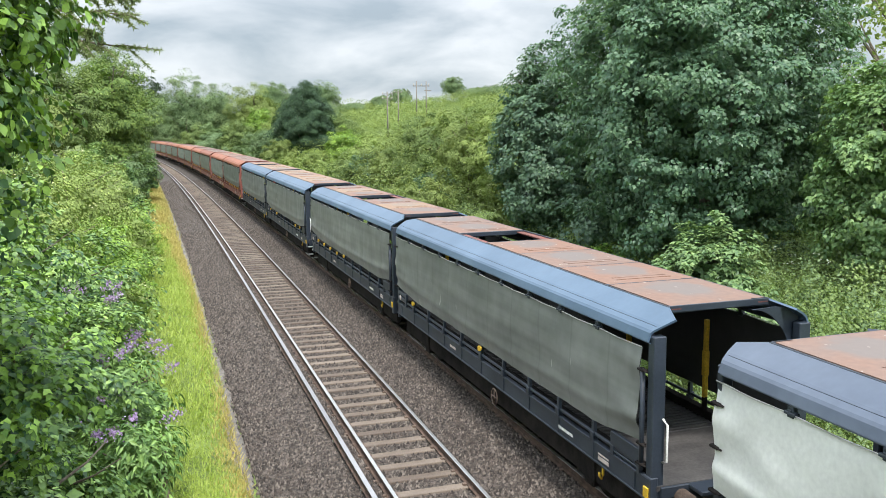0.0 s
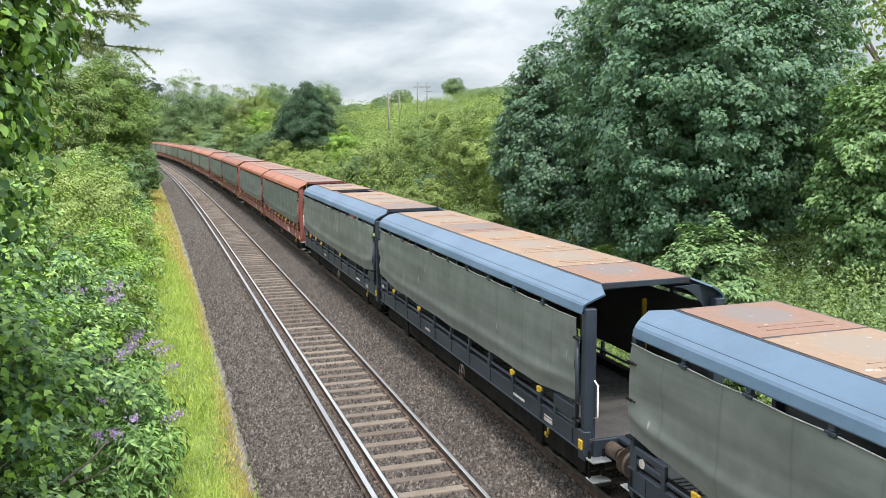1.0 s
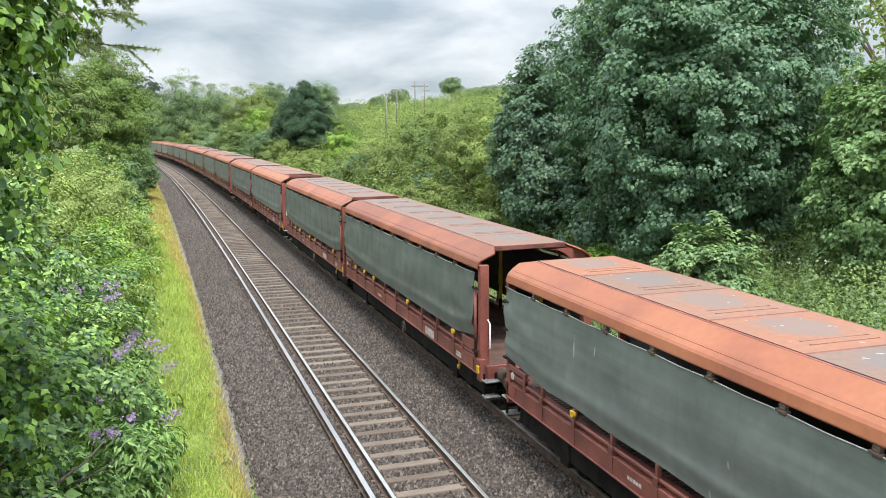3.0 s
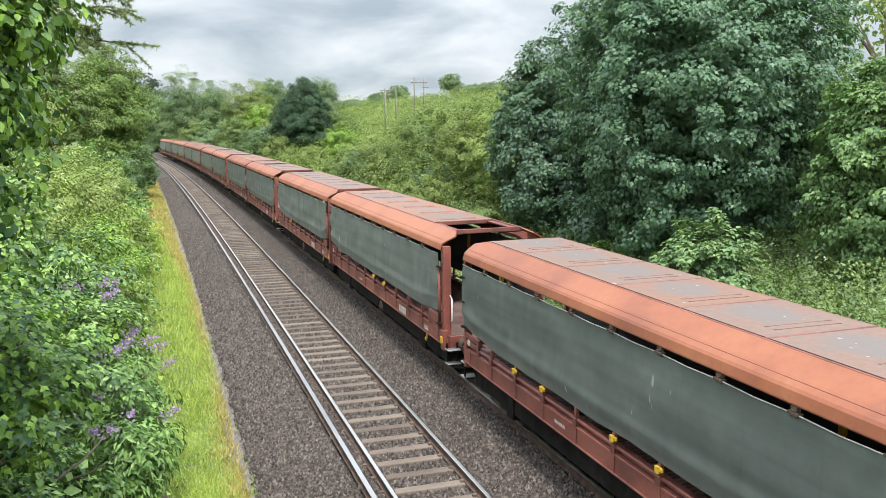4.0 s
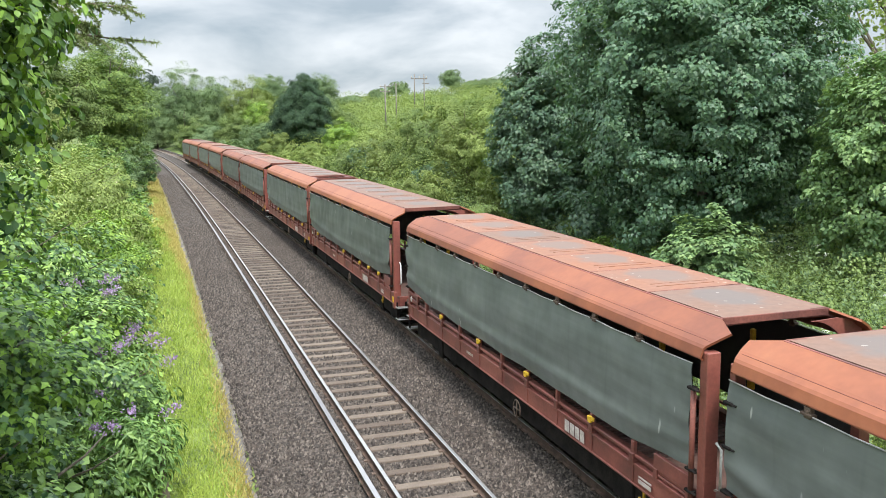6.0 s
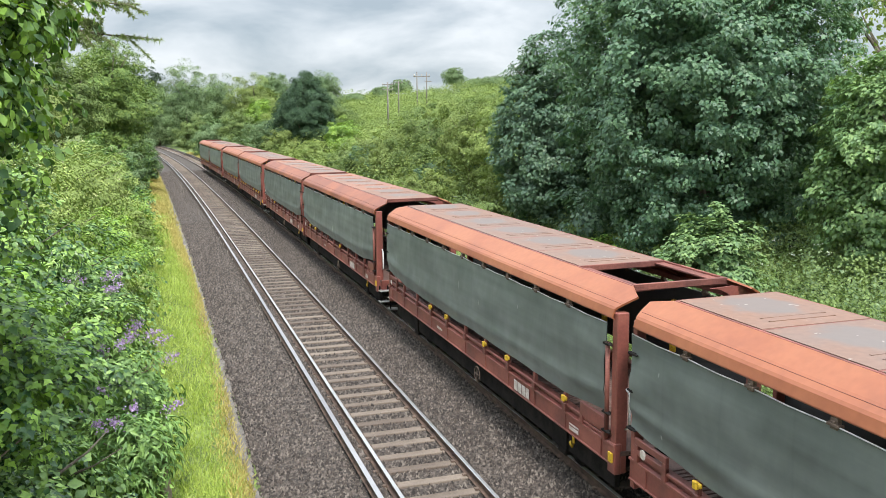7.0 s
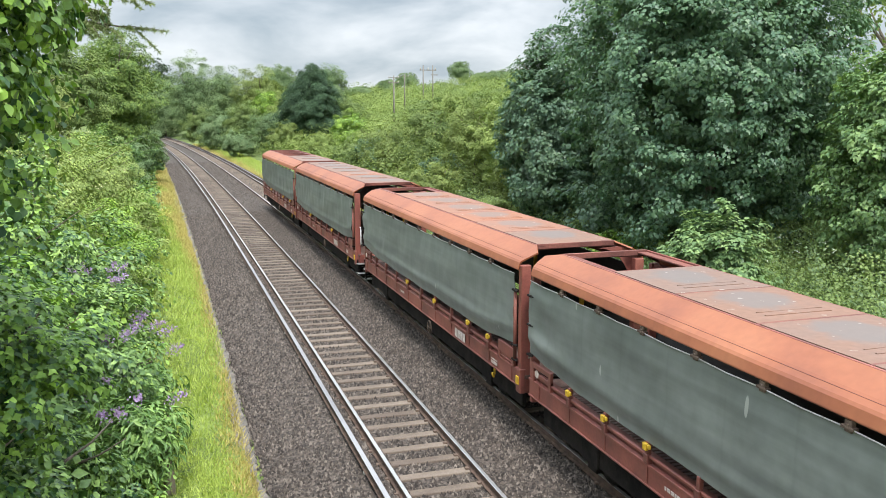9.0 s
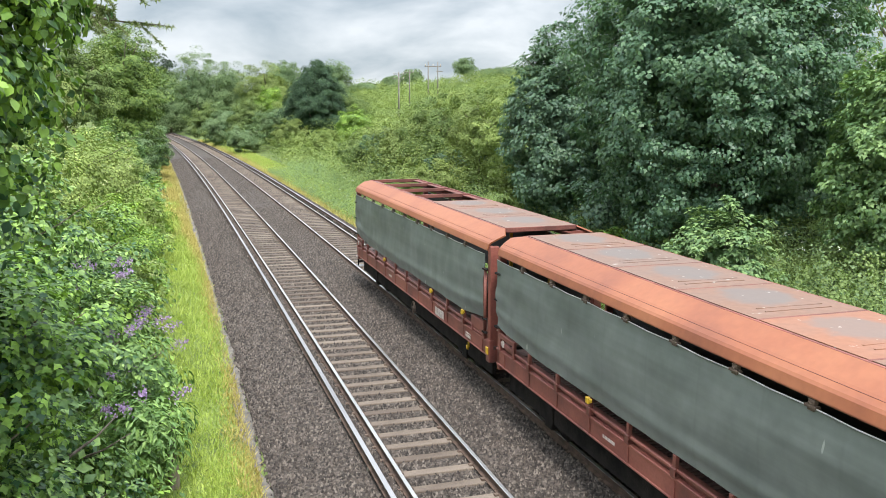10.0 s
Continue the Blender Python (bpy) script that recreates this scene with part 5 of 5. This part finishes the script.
            child("flower_spike", tri_mesh("flower_spike", v, f, [M_BUD]), b, "purple flower spike")
    # undergrowth
    rng = np.random.default_rng(8)
    parts = []
    n = 2600
    y = 6 + 100 * rng.random(n) ** 1.7
    u = -4.6 - 8 * rng.random(n) ** 1.1
    for yy, uu in zip(y, u):
        x = track_x(float(yy)) + uu
        per = 15
        r = .25 + .35 * rng.random()
        dr = unit(rng.normal(size=(per, 3)) + np.array([0, 0, .6]))
        P = dr * r * np.array([1, 1, .8]) + np.array([x, yy, ground_z(x, yy) + .15])
        v, f = leaf_arrays(P, dr + np.array([0, 0, .6]) + rng.normal(size=P.shape) * .3, rng.normal(size=P.shape), (.09 + yy * .0018) * (.7 + .7 * rng.random(per)), OVAL)
        parts.append((v, f, int(rng.integers(0, 3))))
    v, f, m = join_arrays(parts)
    tagged(new("undergrowth", tri_mesh("undergrowth", v, f, [M_BRAMBLE, M_HAZEL, M_HAZEL_SHADED], m)), "tangled brambles and nettles covering the bank", "undergrowth", kind="stuff")
    # the stump of a fence post
    x, y = bank(-4.52, 14.9)
    post = new("fence_post", boxes_mesh("fence_post", [(-.085, .085, -.06, .06, -.1, 1.15)], M_WOOD, .012))
    post.location = (x, y, ground_z(x, y))
    post.rotation_euler = (.04, -.05, .3)
    tagged(post, "weathered broken timber fence post in the grass", "post")


def build_larch_branch():
    """A drooping larch branch that reaches into view from a tree on the bank."""
    rng = np.random.default_rng(12)
    x0, y0 = -2.6, 12.5
    z0 = ground_z(x0, y0)
    t = new("larch_tree")
    t.location = (x0, y0, z0)
    top = 8.2 - z0
    child("trunk", tube_mesh("trunk", [[(0, 0, -.1), (.05, 0, 3), (0, .05, 6), (.02, 0, top + 3)]], .14, M_BARK, 9, .4), t)
    vs = []
    for bi, (zz, ln, yaw, dz) in enumerate([(top - .65, 2.42, .03, .2), (top - .35, 2.38, -.05, .08), (top - .5, 2.0, .1, .15), (top - .1, 2.5, .05, .1)]):
        pts = [(ln * s * math.cos(yaw), ln * s * math.sin(yaw), zz + .03 * s - dz * s * s) for s in (0, .25, .5, .75, 1)]
        br = child("branch", tube_mesh("branch", [pts], .028, M_BARK, 6, .3), t)
        P, A, twigs = [], [], []
        for j in range(34):
            s = .15 + .85 * rng.random()
            b = np.array([ln * s * math.cos(yaw), ln * s * math.sin(yaw), zz + .03 * s - dz * s * s])
            d = np.array([math.cos(yaw) * .6 + rng.normal() * .4, math.sin(yaw) * .5 + rng.normal() * .6, -.35 + .25 * rng.normal()])
            l = .12 + .26 * rng.random()
            twigs.append([tuple(b), tuple(b + d * l * .5 + np.array([0, 0, .02])), tuple(b + d * l)])
            for q in np.linspace(0.05, 1, 18):
                for _ in range(6):
                    P.append(b + d * l * q)
                    A.append(d * .6 + rng.normal(size=3))
        P, A = np.array(P), np.array(A)
        v, f = leaf_arrays(P, rng.normal(size=P.shape), A, .042 + .035 * rng.random(len(P)), (BLADE[0] * np.array([2.6, 1, 1]), BLADE[1]))
        child("needles", tri_mesh("needles", v, f, [M_LARCH]), br)
        tagged(child("twig", tube_mesh("twig", twigs, .008, M_BARK, 4, .4), br), kind="stuff")
    tagged(t, "larch tree with drooping feathery green branches", "tree")


def build_poles():
    def pole(b, d, h, arms, label):
        x, y = spot(b, d)
        z = ground_z(x, y)
        p = new("utility_pole")
        p.location = (x, y, z)
        child("shaft", tube_mesh("shaft", [[(0, 0, -.3), (0, 0, h)]], .16, M_POLE, 8, .7), p)
        for dz, l in arms:
            child("crossarm", boxes_mesh("crossarm", [(-l, l, -.06, .06, h - dz - .06, h - dz + .06)], M_POLE), p)
            for s in (-.9, 0, .9):
                child("insulator", tube_mesh("insulator", [[(s * l, 0, h - dz), (s * l, 0, h - dz + .25)]], .06, M_POT, 6), p)
        tagged(p, label, "utility pole", "power poles")
    pole(14.45, 150, 8.8, [(.4, .9), (1.2, .9)], "grey wooden power pole with crossarms in scrub")
    pole(15.15, 190, 8.8, [(.4, .9)], "grey wooden power pole with a crossarm in scrub")
    x, y = spot(16.65, 230)
    z = ground_z(x, y)
    p = new("power_pole_frame")
    p.location = (x, y, z)
    for s in (-1.3, 1.3):
        child("shaft", tube_mesh("shaft", [[(s, 0, -.3), (s, 0, 9.9)]], .17, M_POLE, 8, .8), p)
    child("crossarm", boxes_mesh("crossarm", [(-2.2, 2.2, -.1, .1, 8.6, 8.8)], M_POLE), p)
    child("crossarm", boxes_mesh("crossarm", [(.8, 2.6, -.1, .1, 7.4, 7.6)], M_POLE), p)
    for s in (-2, -1.3, 0, 1.3, 2):
        child("insulator", tube_mesh("insulator", [[(s, 0, 8.8), (s, 0, 9.3)]], .1, M_POT, 6), p)
    tagged(p, "twin-legged wooden power pole on the skyline", "utility pole", "power poles")


build_right_side()
build_scrub()
build_weeds()
build_grass()
build_left_side()
build_larch_branch()
build_poles()


def motions():
    """The train runs towards the eye at a steady pace."""
    for front, w in WAGONS:
        walk(w, [(t / 2, wagon_pose(TAIL + SPEED * (10 - t / 2) + float(np.interp(t / 2, range(11), LAG)) - front)) for t in range(21)])


motions()
